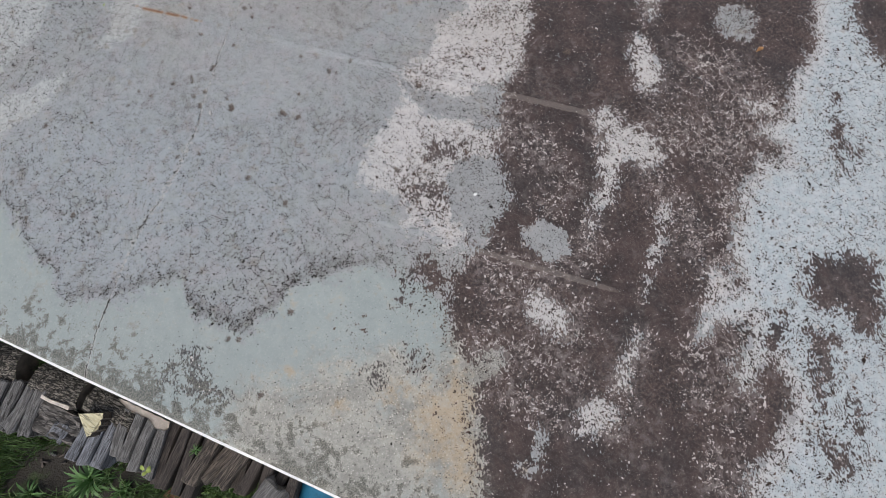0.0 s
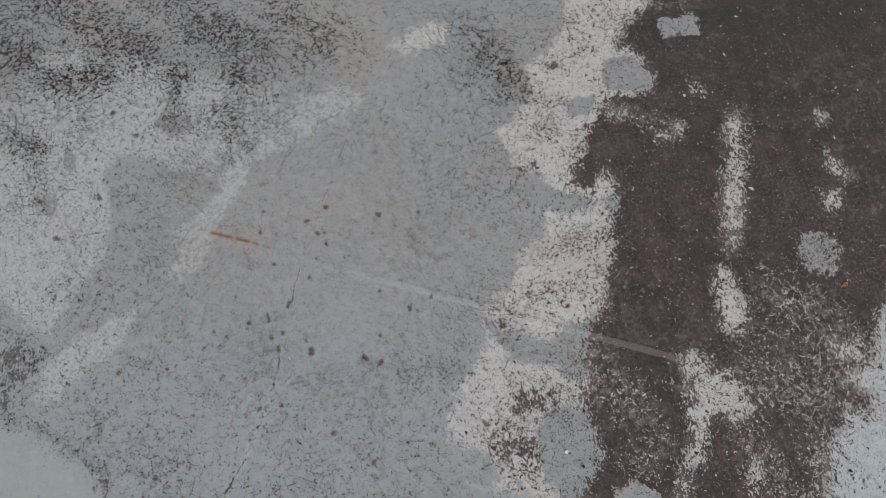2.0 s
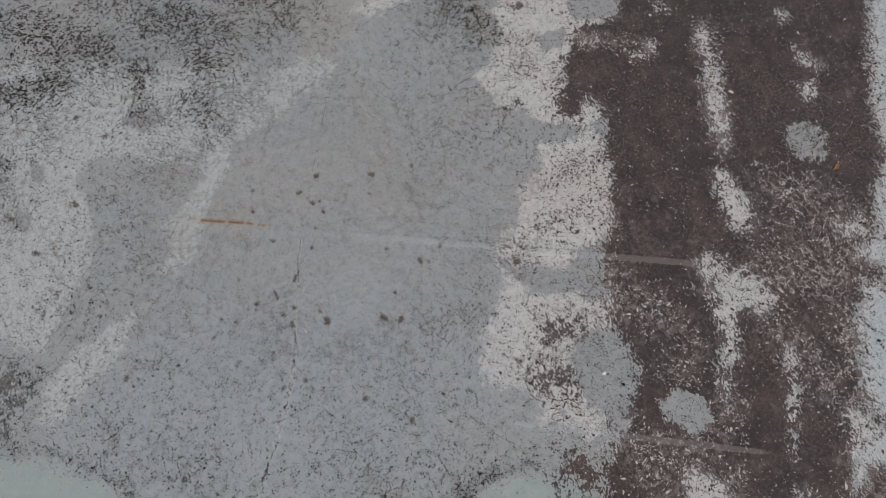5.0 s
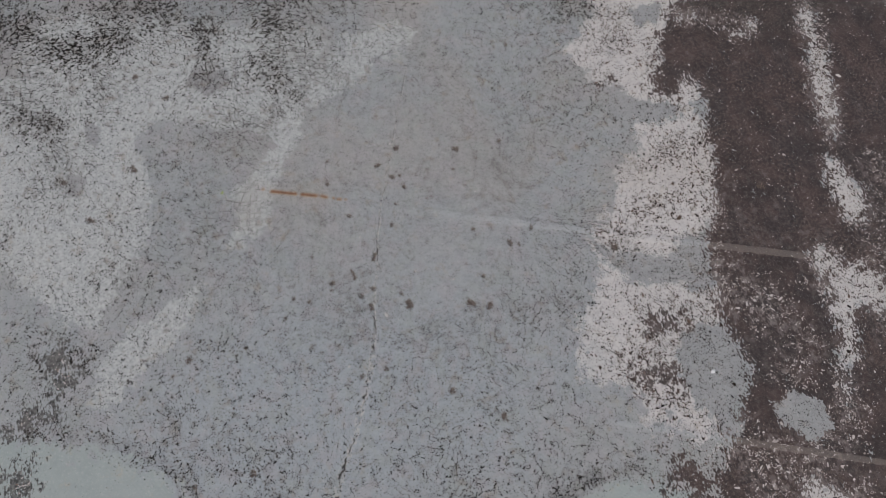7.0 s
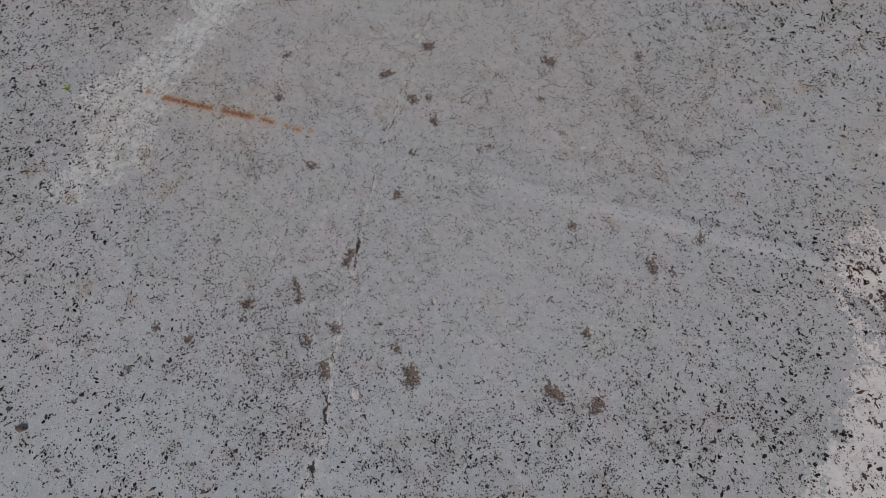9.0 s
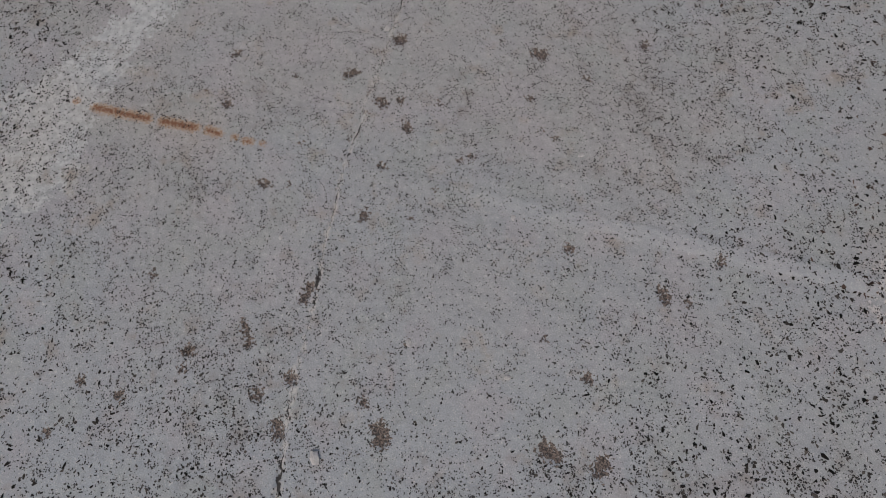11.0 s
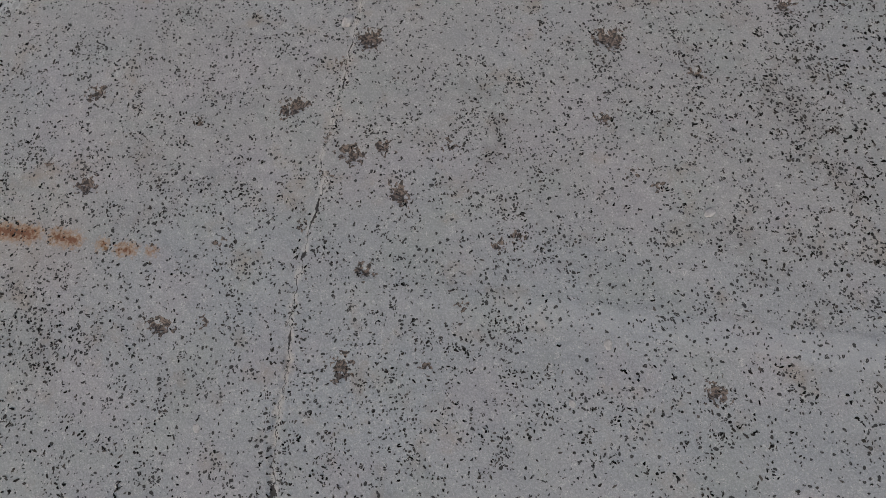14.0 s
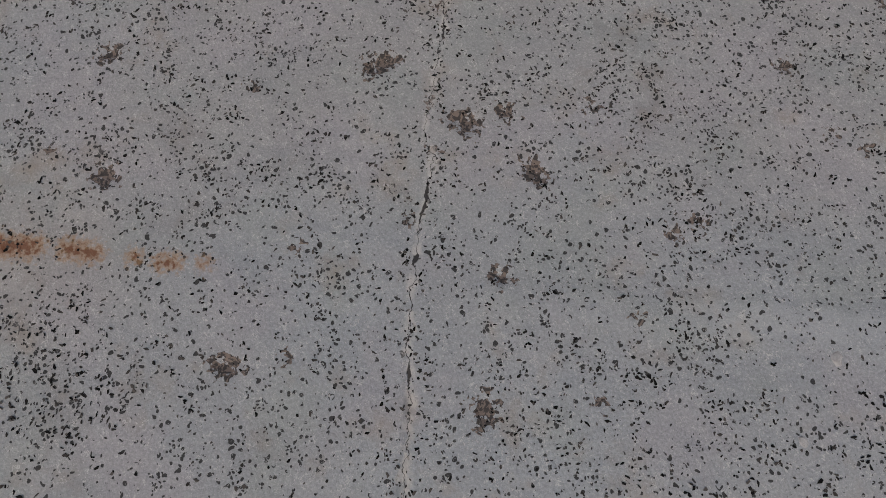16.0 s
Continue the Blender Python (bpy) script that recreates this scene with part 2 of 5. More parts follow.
def grain_material(name, dark, light, stretch=14.0, along="x"):
    """Weathered wood with its grain along one axis of the piece."""
    m = Nodes(name)
    co = m.where("Object")
    scale = (4.0, 4.0 * stretch, 4.0 * stretch) if along == "x" else (4.0 * stretch, 4.0 * stretch, 4.0)
    stretched = m.vec("MULTIPLY", co, scale)
    info = m.node("ShaderNodeObjectInfo")
    stretched = m.vec("ADD", stretched, m.vec("SCALE", (7.3, 3.1, 5.7), m.op("MULTIPLY", info.outputs["Random"], 9.0)))
    lines = m.noise(stretched, 2.3, 6.0, 0.68, flat=False)
    stain = m.noise(co, 7.0, 4.0, flat=False)
    col = m.mix(m.ramp(lines, 0.42, 0.60), dark, light)
    blot = m.noise(m.vec("MULTIPLY", co, (1.0, 2.5, 2.5)), 16.0, 5.0, 0.65, flat=False)
    col = m.mix(m.ramp(blot, 0.50, 0.70, 0.0, 0.75), col, tuple(c * 0.45 + 0.004 for c in light))
    col = m.mix(m.ramp(blot, 0.44, 0.30, 0.0, 0.45), col, tuple(c * 1.35 for c in light))
    split = m.noise(stretched, 0.7, 3.0, 0.5, flat=False)
    col = m.mix(m.ramp(m.op("ABSOLUTE", m.op("SUBTRACT", split, 0.5)), 0.026, 0.007, 0.0, 0.95), col, (0.008, 0.007, 0.006))
    col = m.mix(m.ramp(stain, 0.45, 0.75, 0.0, 0.55), col, tuple(c * 0.55 for c in dark))
    col = m.mix(m.op("MULTIPLY", info.outputs["Random"], 0.25), col, tuple(c * 1.2 for c in light))
    return m.finish(col, 0.88, lines, 0.006, 0.8)


def bark_material():
    """Thick bark: a net of grey ridges along the log with dark fissures between them."""
    m = Nodes("ridged_bark")
    co = m.where("Object")
    bend = m.noise(co, 15.0, 4.0, 0.6, flat=False)
    bent = m.vec("ADD", co, m.vec("SCALE", (0.02, 0.10, 0.10), bend))
    cell = m.node("ShaderNodeTexVoronoi")
    cell.voronoi_dimensions, cell.feature = "3D", "DISTANCE_TO_EDGE"
    cell.inputs["Scale"].default_value = 1.0
    m.put(cell.inputs["Vector"], m.vec("MULTIPLY", bent, (8.0, 58.0, 58.0)))
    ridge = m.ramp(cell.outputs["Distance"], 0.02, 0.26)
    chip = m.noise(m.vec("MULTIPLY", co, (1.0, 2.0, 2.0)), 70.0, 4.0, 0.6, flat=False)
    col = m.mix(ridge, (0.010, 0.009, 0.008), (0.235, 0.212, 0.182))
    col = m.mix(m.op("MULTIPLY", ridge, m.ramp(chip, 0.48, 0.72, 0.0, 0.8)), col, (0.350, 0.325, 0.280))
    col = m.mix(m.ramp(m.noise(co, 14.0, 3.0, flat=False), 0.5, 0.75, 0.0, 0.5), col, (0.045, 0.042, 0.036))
    return m.finish(col, 0.95, ridge, 0.012, 1.0)


def plain_material(name, a, b, scale=12.0, rough=0.7, depth=0.001):
    m = Nodes(name)
    co = m.where("Object")
    n = m.noise(co, scale, 5.0, 0.6, flat=False)
    f = m.noise(co, scale * 14.0, 3.0, 0.6, flat=False)
    col = m.mix(m.ramp(n, 0.3, 0.7), a, b)
    col = m.mix(m.ramp(f, 0.45, 0.8, 0.0, 0.35), col, tuple(c * 0.5 for c in a))
    return m.finish(col, rough, f, depth, 0.5)


def soil_material():
    m = Nodes("soil_and_grass")
    co = m.where("Object")
    patch = m.noise(co, 1.3, 5.0, 0.6)
    crumb = m.noise(co, 45.0, 5.0, 0.7)
    blade = m.noise(m.vec("MULTIPLY", co, (1.0, 2.2, 1.0)), 120.0, 3.0, 0.6)
    soil = m.mix(crumb, (0.012, 0.010, 0.008), (0.052, 0.044, 0.034))
    turf = m.mix(blade, (0.022, 0.038, 0.012), (0.085, 0.125, 0.035))
    return m.finish(m.mix(m.ramp(patch, 0.52, 0.64), soil, turf), 0.95, crumb, 0.02, 0.8)


def fleck_material(name, a, b, lean):
    """Small flakes whose colour goes from a to b, mostly near a."""
    m = Nodes(name)
    info = m.node("ShaderNodeNewGeometry")
    vary = m.op("POWER", info.outputs["Random Per Island"], lean)
    m.bsdf.inputs["Specular IOR Level"].default_value = 0.15
    return m.finish(m.mix(vary, a, b), 0.95)


def leaf_material(name, a, b):
    m = Nodes(name)
    co = m.where("Object")
    info = m.node("ShaderNodeNewGeometry")
    vary = m.mix(info.outputs["Random Per Island"], a, b)
    col = m.mix(m.ramp(m.noise(co, 55.0, 3.0, flat=False), 0.4, 0.7, 0.0, 0.4), vary, tuple(c * 0.5 for c in a))
    return m.finish(col, 0.6)


CONCRETE = concrete_material()
GREY_WOOD = grain_material("grey_weathered_wood", (0.034, 0.032, 0.031), (0.185, 0.180, 0.180))
BLUE_GREY_WOOD = grain_material("blue_grey_timber", (0.060, 0.062, 0.070), (0.230, 0.240, 0.270))
UMBER_WOOD = grain_material("weathered_umber_wood", (0.050, 0.044, 0.041), (0.180, 0.165, 0.155), 5.0)
BROWN_WOOD = grain_material("brown_split_wood", (0.024, 0.019, 0.016), (0.150, 0.124, 0.104))
BLACK_WOOD = grain_material("dark_rotten_wood", (0.012, 0.009, 0.009), (0.070, 0.057, 0.050))
FRESH_WOOD = grain_material("fresh_split_wood", (0.42, 0.37, 0.22), (0.66, 0.62, 0.44), 8.0)
END_GRAIN = plain_material("dark_sawn_end", (0.045, 0.038, 0.032), (0.110, 0.092, 0.076), 9.0, 0.9)
BARK = bark_material()
PLASTER = plain_material("old_grey_render", (0.30, 0.29, 0.27), (0.42, 0.41, 0.39), 3.0, 0.9)
WHITE_METAL = plain_material("white_painted_metal", (0.74, 0.74, 0.76), (0.82, 0.82, 0.83), 6.0, 0.45)
PINK_BARK = plain_material("pale_peeled_bark", (0.46, 0.40, 0.35), (0.70, 0.64, 0.58), 14.0, 0.85, 0.004)
SOIL = soil_material()
GRASS = leaf_material("grass_blades", (0.030, 0.070, 0.014), (0.105, 0.180, 0.040))
WEED = leaf_material("weed_leaves", (0.055, 0.130, 0.028), (0.105, 0.215, 0.055))
LIME_LEAF = leaf_material("lime_green_leaves", (0.22, 0.30, 0.055), (0.34, 0.38, 0.085))
DRY_LEAF = plain_material("dry_leaf", (0.42, 0.22, 0.09), (0.60, 0.36, 0.16), 60.0, 0.7)
BLUE_PLASTIC = plain_material("blue_tarpaulin", (0.018, 0.110, 0.200), (0.030, 0.165, 0.270), 5.0, 0.4)
TERRACOTTA = plain_material("broken_terracotta", (0.22, 0.105, 0.060), (0.33, 0.17, 0.10), 10.0, 0.85)
CRUMB = plain_material("pale_mortar", (0.36, 0.34, 0.32), (0.50, 0.475, 0.45), 90.0, 0.9)
LICHEN = fleck_material("black_lichen", (0.006, 0.0055, 0.005), (0.105, 0.092, 0.082), 2.4)
CRUST_CRUMB = fleck_material("brown_crust_crumb", (0.020, 0.014, 0.012), (0.135, 0.094, 0.076), 1.5)
LIME_FLAKE = fleck_material("pale_lime_flake", (0.56, 0.51, 0.48), (0.17, 0.128, 0.110), 1.6)
CHIP = plain_material("white_lime_chip", (0.66, 0.66, 0.64), (0.80, 0.80, 0.78), 80.0, 0.8)


# ---- shapes ----
def mesh_of(name, bm, material, smooth=False):
    data = bpy.data.meshes.new(name)
    bm.to_mesh(data)
    bm.free()
    data.materials.append(material)
    if smooth:
        data.polygons.foreach_set("use_smooth", [True] * len(data.polygons))
    return data


def part(name, bm, material, parent, label="", smooth=False):
    ob = new(name, mesh_of(name, bm, material, smooth))
    ob.parent = parent
    return tagged(ob, label)


def thing(name, bm, material, m, label, category, group="", smooth=False, kind=""):
    ob = new(name, mesh_of(name, bm, material, smooth))
    ob.matrix_world = m
    return tagged(ob, label, category, group, kind)


def base(name, m, label, category, group=""):
    ob = new(name)
    ob.matrix_world = m
    return tagged(ob, label, category, group)


def block(bm, lo, hi):
    made = bmesh.ops.create_cube(bm, size=1.0)["verts"]
    for v in made:
        v.co = Vector([lo[i] + (v.co[i] + 0.5) * (hi[i] - lo[i]) for i in range(3)])
    return made


# ---- plan of the roof slab: u runs along the outer edge, v inwards from it ----
EDGE_X, EDGE_Y = -0.910, -1.696
ALONG = (0.8561, -0.5168)
INWARD = (0.5168, 0.8561)
GROUND = -2.10
SLAB_DEPTH = 0.14


def plan(u, v, z):
    return (EDGE_X + u * ALONG[0] + v * INWARD[0], EDGE_Y + u * ALONG[1] + v * INWARD[1], z)


def lay_cement(add):
    add(0.463, -1.678, 0.372, -1.711, 0.052)
    add(0.593, -1.992, 0.584, -2.034, 0.035)
    add(1.961, -0.226, 1.961, -0.226, 0.105)
    add(0.510, -2.119, 0.545, -2.113, 0.028)


def lay_moss(add):
    add(-0.791, -1.486, -0.781, -1.605, 0.038)
    add(-0.900, -1.516, -0.925, -1.606, 0.024)
    add(-0.853, -1.617, -0.687, -1.642, 0.033)
    add(0.259, -1.251, 0.289, -1.307, 0.055)
    add(0.131, -1.359, 0.131, -1.359, 0.025)
    add(0.126, -1.633, 0.143, -1.648, 0.017)
    add(0.261, -0.872, 0.331, -0.939, 0.048)
    add(0.368, -0.687, 0.428, -0.652, 0.039)
    add(-0.043, -1.675, -0.039, -1.703, 0.014)
    add(0.385, -0.655, 0.456, -0.687, 0.049)
    add(0.253, -0.874, 0.321, -0.905, 0.052)
    add(0.885, 1.014, 0.885, 1.014, 0.025)
    add(0.642, 0.443, 0.642, 0.443, 0.017)
    add(-2.010, -0.053, -1.975, -0.133, 0.058)
    add(-2.099, -0.272, -2.187, -0.309, 0.043)
    add(-2.007, -0.214, -2.058, -0.285, 0.030)
    add(-2.182, -0.478, -2.206, -0.512, 0.051)
    add(0.228, -1.223, 0.190, -1.253, 0.051)


def lay_bloom(add):
    add(-1.382, 1.352, -1.606, 1.147, 0.124)
    add(-0.610, 0.900, -0.261, 0.986, 0.066)
    add(0.122, 1.309, 0.304, 1.322, 0.071)
    add(-0.762, -1.766, -0.620, -1.743, 0.046)
    add(-0.253, -1.324, -0.120, -1.493, 0.098)
    add(0.213, -1.031, 0.429, -1.146, 0.031)
    add(-1.820, 1.402, -0.814, 1.031, 0.203)
    add(-0.489, 0.998, -0.289, 1.005, 0.071)


def lay_speck(add):
    add(-1.973, 1.524, -1.690, 1.125, 0.251)
    add(-1.533, 1.506, -1.060, 1.381, 0.192)
    add(-1.205, 1.099, -1.091, 0.989, 0.152)
    add(-0.802, 1.149, -0.694, 0.942, 0.153)
    add(-0.531, 1.318, -0.648, 1.366, 0.191)
    add(-1.966, 1.030, -1.893, 0.775, 0.118)
    add(0.556, 0.987, 0.579, 0.758, 0.091)
    add(0.420, 1.070, 0.580, 1.151, 0.113)
    add(-1.412, -0.606, -1.264, -0.784, 0.118)
    add(-0.788, -0.165, -0.842, -0.261, 0.153)
    add(-0.521, -0.425, 0.079, -0.496, 0.099)
    add(0.572, 0.019, 0.847, 0.042, 0.109)
    add(0.341, -0.274, 0.443, -0.287, 0.067)
    add(0.695, 0.588, 0.783, 0.766, 0.089)
    add(0.435, -0.661, 0.277, -0.877, 0.120)
    add(-1.535, -0.544, -1.613, -0.440, 0.063)
    add(-0.981, 0.727, -1.175, 0.720, 0.087)
    add(-0.347, 0.136, -0.284, 0.095, 0.024)
    add(-0.181, 0.086, -0.104, 0.024, 0.027)
    add(-0.509, -0.032, -0.501, -0.064, 0.022)
    add(-0.721, 0.368, -0.685, 0.311, 0.044)
    add(-0.343, 0.329, -0.324, 0.228, 0.035)
    add(-0.001, 0.174, 0.039, 0.100, 0.051)
    add(-0.854, 0.238, -0.834, 0.182, 0.033)
    add(-0.724, 0.294, -0.621, 0.281, 0.042)
    add(-0.356, 0.249, -0.337, 0.204, 0.034)
    add(-0.361, 0.126, -0.283, 0.098, 0.022)
    add(-0.856, 0.217, -0.849, 0.206, 0.025)
    add(-0.389, 0.046, -0.388, 0.012, 0.024)
    add(-0.519, 0.170, -0.455, 0.142, 0.009)
    add(-1.211, -0.719, -1.232, -0.909, 0.081)
    add(-1.305, -1.031, -1.437, -0.930, 0.090)
    add(-0.677, -1.358, -0.479, -1.363, 0.064)
    add(-0.797, -1.188, -0.725, -1.300, 0.055)
    add(-0.396, -1.225, -0.453, -1.343, 0.050)
    add(-1.151, -1.081, -0.897, -1.121, 0.052)
    add(-0.238, -1.146, -0.135, -1.136, 0.067)


def lay_thick(add):
    add(-2.175, 1.904, -2.034, 1.557, 0.160)
    add(-1.860, 1.860, -1.295, 1.525, 0.180)
    add(-1.228, 1.772, -0.738, 1.447, 0.170)
    add(-0.659, 1.692, -0.304, 1.387, 0.160)
    add(-2.133, 1.161, -1.980, 1.020, 0.090)
    add(-1.814, 1.387, -1.450, 1.336, 0.090)
    add(-1.176, 1.332, -1.160, 1.150, 0.080)
    add(-0.942, 1.061, -0.835, 0.817, 0.080)
    add(-0.872, 1.255, -0.751, 1.238, 0.080)
    add(0.458, 1.389, 0.687, 0.900, 0.090)
    add(-2.036, -0.062, -1.956, -0.074, 0.080)


def lay_tan(add):
    add(0.193, -1.866, 0.061, -1.977, 0.246)
    add(-0.200, -1.806, -0.133, -2.055, 0.245)
    add(-0.505, -1.805, -0.446, -1.966, 0.202)
    add(0.337, -1.705, 0.408, -1.574, 0.118)
    add(0.031, -1.658, -0.097, -1.731, 0.116)
    add(0.396, -1.714, 0.304, -2.120, 0.157)


def lay_ochre(add):
    add(0.193, -1.866, 0.197, -1.998, 0.134)
    add(-0.384, -1.595, -0.384, -1.595, 0.028)
    add(-0.352, -1.321, -0.352, -1.321, 0.020)
    add(-0.204, -1.394, -0.204, -1.394, 0.017)
    add(0.187, -1.985, 0.187, -1.985, 0.031)
    add(0.290, -1.790, 0.290, -1.790, 0.028)
    add(0.512, -2.108, 0.512, -2.108, 0.030)
    add(-0.195, -1.762, -0.195, -1.762, 0.046)
    add(0.043, -1.753, 0.043, -1.753, 0.069)
    add(0.306, -1.677, 0.306, -1.677, 0.042)
    add(0.315, -1.771, 0.263, -2.092, 0.101)


def lay_rust(add):
    add(-1.022, 0.381, -0.925, 0.338, 0.0080)
    add(-0.898, 0.327, -0.841, 0.303, 0.0085)
    add(-0.817, 0.293, -0.798, 0.282, 0.0070)
    add(-0.769, 0.269, -0.769, 0.269, 0.0050)
    add(-0.751, 0.257, -0.740, 0.254, 0.0055)
    add(-0.721, 0.245, -0.719, 0.244, 0.0035)
    add(-1.058, 0.403, -1.058, 0.403, 0.0060)


def lay_halo(add):
    add(-0.580, 1.500, -0.150, 1.250, 0.200)
    add(0.500, 0.020, 0.900, -0.100, 0.120)
    add(-1.041, 0.388, -0.829, 0.292, 0.049)
    add(-1.103, 0.419, -1.163, 0.282, 0.065)


def lay_spot(add):
    add(-0.752, 0.451, -0.752, 0.451, 0.009)
    add(-0.547, 0.362, -0.531, 0.363, 0.009)
    add(-0.498, 0.293, -0.485, 0.287, 0.008)
    add(-0.456, 0.285, -0.456, 0.285, 0.008)
    add(-0.455, 0.232, -0.452, 0.222, 0.008)
    add(-0.510, 0.313, -0.510, 0.313, 0.004)
    add(-0.525, 0.273, -0.525, 0.273, 0.004)
    add(-0.513, 0.161, -0.509, 0.156, 0.006)
    add(-0.726, 0.167, -0.719, 0.163, 0.008)
    add(-0.555, 0.076, -0.559, 0.068, 0.008)
    add(-0.372, 0.142, -0.372, 0.142, 0.006)
    add(-0.348, 0.145, -0.348, 0.145, 0.005)
    add(-0.212, 0.174, -0.212, 0.174, 0.004)
    add(-0.219, 0.247, -0.215, 0.243, 0.005)
    add(-0.387, 0.266, -0.387, 0.266, 0.005)
    add(-0.678, 0.155, -0.678, 0.155, 0.004)
    add(-0.562, 0.227, -0.562, 0.227, 0.004)
    add(-0.647, 0.377, -0.647, 0.377, 0.005)
    add(-0.649, 0.234, -0.649, 0.234, 0.004)
    add(-0.193, 0.152, -0.193, 0.152, 0.004)
    add(-0.477, 0.048, -0.477, 0.048, 0.003)
    add(-0.427, 0.095, -0.427, 0.095, 0.003)
    add(-0.816, 0.379, -0.816, 0.379, 0.003)
    add(-0.474, 0.400, -0.474, 0.400, 0.005)
    add(-0.221, -0.055, -0.221, -0.055, 0.010)
    add(0.026, -0.123, 0.024, -0.132, 0.007)
    add(-0.088, -0.158, -0.087, -0.169, 0.011)
    add(-0.051, -0.182, -0.051, -0.182, 0.008)
    add(-0.663, -0.035, -0.677, -0.057, 0.009)
    add(-0.773, -0.113, -0.773, -0.113, 0.008)
    add(-0.248, -0.269, -0.248, -0.269, 0.010)
    add(-0.179, 0.339, -0.171, 0.336, 0.012)
    add(-0.433, 0.420, -0.433, 0.420, 0.013)
    add(-0.301, -0.196, -0.301, -0.196, 0.005)
    add(0.033, 0.316, 0.033, 0.316, 0.010)
    add(-0.100, 0.264, -0.100, 0.264, 0.006)
    add(-0.925, 0.034, -0.925, 0.034, 0.006)
    add(-0.521, -0.161, -0.521, -0.161, 0.005)
    add(-0.489, 0.285, -0.489, 0.285, 0.010)
    add(-0.341, -0.356, -0.327, -0.370, 0.013)
    add(-0.268, -0.401, -0.258, -0.392, 0.012)
    add(-0.585, -0.282, -0.584, -0.299, 0.014)
    add(-0.710, -0.179, -0.710, -0.179, 0.012)
    add(-0.740, -0.242, -0.740, -0.259, 0.010)
    add(-0.766, -0.194, -0.766, -0.194, 0.011)
    add(-0.983, -0.153, -0.983, -0.153, 0.010)
    add(-0.871, -0.106, -0.871, -0.106, 0.011)
    add(-0.880, -0.131, -0.880, -0.131, 0.007)
    add(-0.603, -0.238, -0.603, -0.238, 0.008)
    add(-1.092, -0.188, -1.092, -0.188, 0.008)
    add(-0.771, -0.104, -0.778, -0.079, 0.007)
    add(-0.436, 0.421, -0.436, 0.421, 0.014)
    add(-0.924, 0.033, -0.924, 0.033, 0.007)
    add(-1.501, -0.238, -1.501, -0.238, 0.013)
    add(-1.572, -0.281, -1.572, -0.281, 0.008)
    add(-0.852, -0.513, -0.852, -0.513, 0.011)
    add(-0.751, -0.513, -0.751, -0.513, 0.011)
    add(-0.520, -0.678, -0.520, -0.678, 0.014)
    add(-0.352, -0.843, -0.352, -0.843, 0.009)
    add(0.346, -0.320, 0.346, -0.320, 0.018)
    add(-0.172, 0.335, -0.172, 0.335, 0.012)
    add(-1.040, -0.120, -1.040, -0.120, 0.008)
    add(-0.778, 0.341, -0.778, 0.341, 0.010)
    add(-1.591, 0.683, -1.591, 0.683, 0.010)
    add(-1.790, 0.473, -1.790, 0.473, 0.009)
    add(-0.598, -1.426, -0.598, -1.426, 0.012)
    add(-0.366, -1.344, -0.366, -1.344, 0.015)
    add(-0.642, -1.417, -0.642, -1.417, 0.012)
    add(-1.472, -1.121, -1.472, -1.121, 0.008)
    add(-1.467, -1.160, -1.467, -1.160, 0.008)
    add(-1.178, -1.290, -1.178, -1.290, 0.007)
    add(-1.131, -1.297, -1.131, -1.297, 0.007)
    add(-0.973, -1.441, -0.973, -1.441, 0.007)
    add(-0.050, -1.410, -0.050, -1.410, 0.010)
    add(-1.343, -0.734, -1.343, -0.734, 0.014)
    add(-1.562, -0.713, -1.562, -0.713, 0.011)
    add(-0.356, -0.831, -0.356, -0.831, 0.014)
    add(1.102, -0.256, 1.102, -0.256, 0.018)
    add(0.172, -0.743, 0.172, -0.743, 0.008)
    add(-0.517, -1.672, -0.517, -1.672, 0.014)
    add(-1.512, 1.145, -1.512, 1.145, 0.015)
    add(-1.586, 0.664, -1.586, 0.664, 0.014)
    add(-1.806, 0.486, -1.806, 0.486, 0.014)
    add(-1.887, 0.694, -1.887, 0.694, 0.014)
    add(-1.388, 0.993, -1.388, 0.993, 0.012)
    add(0.239, 0.799, 0.239, 0.799, 0.009)
    add(-0.169, 0.331, -0.169, 0.331, 0.011)


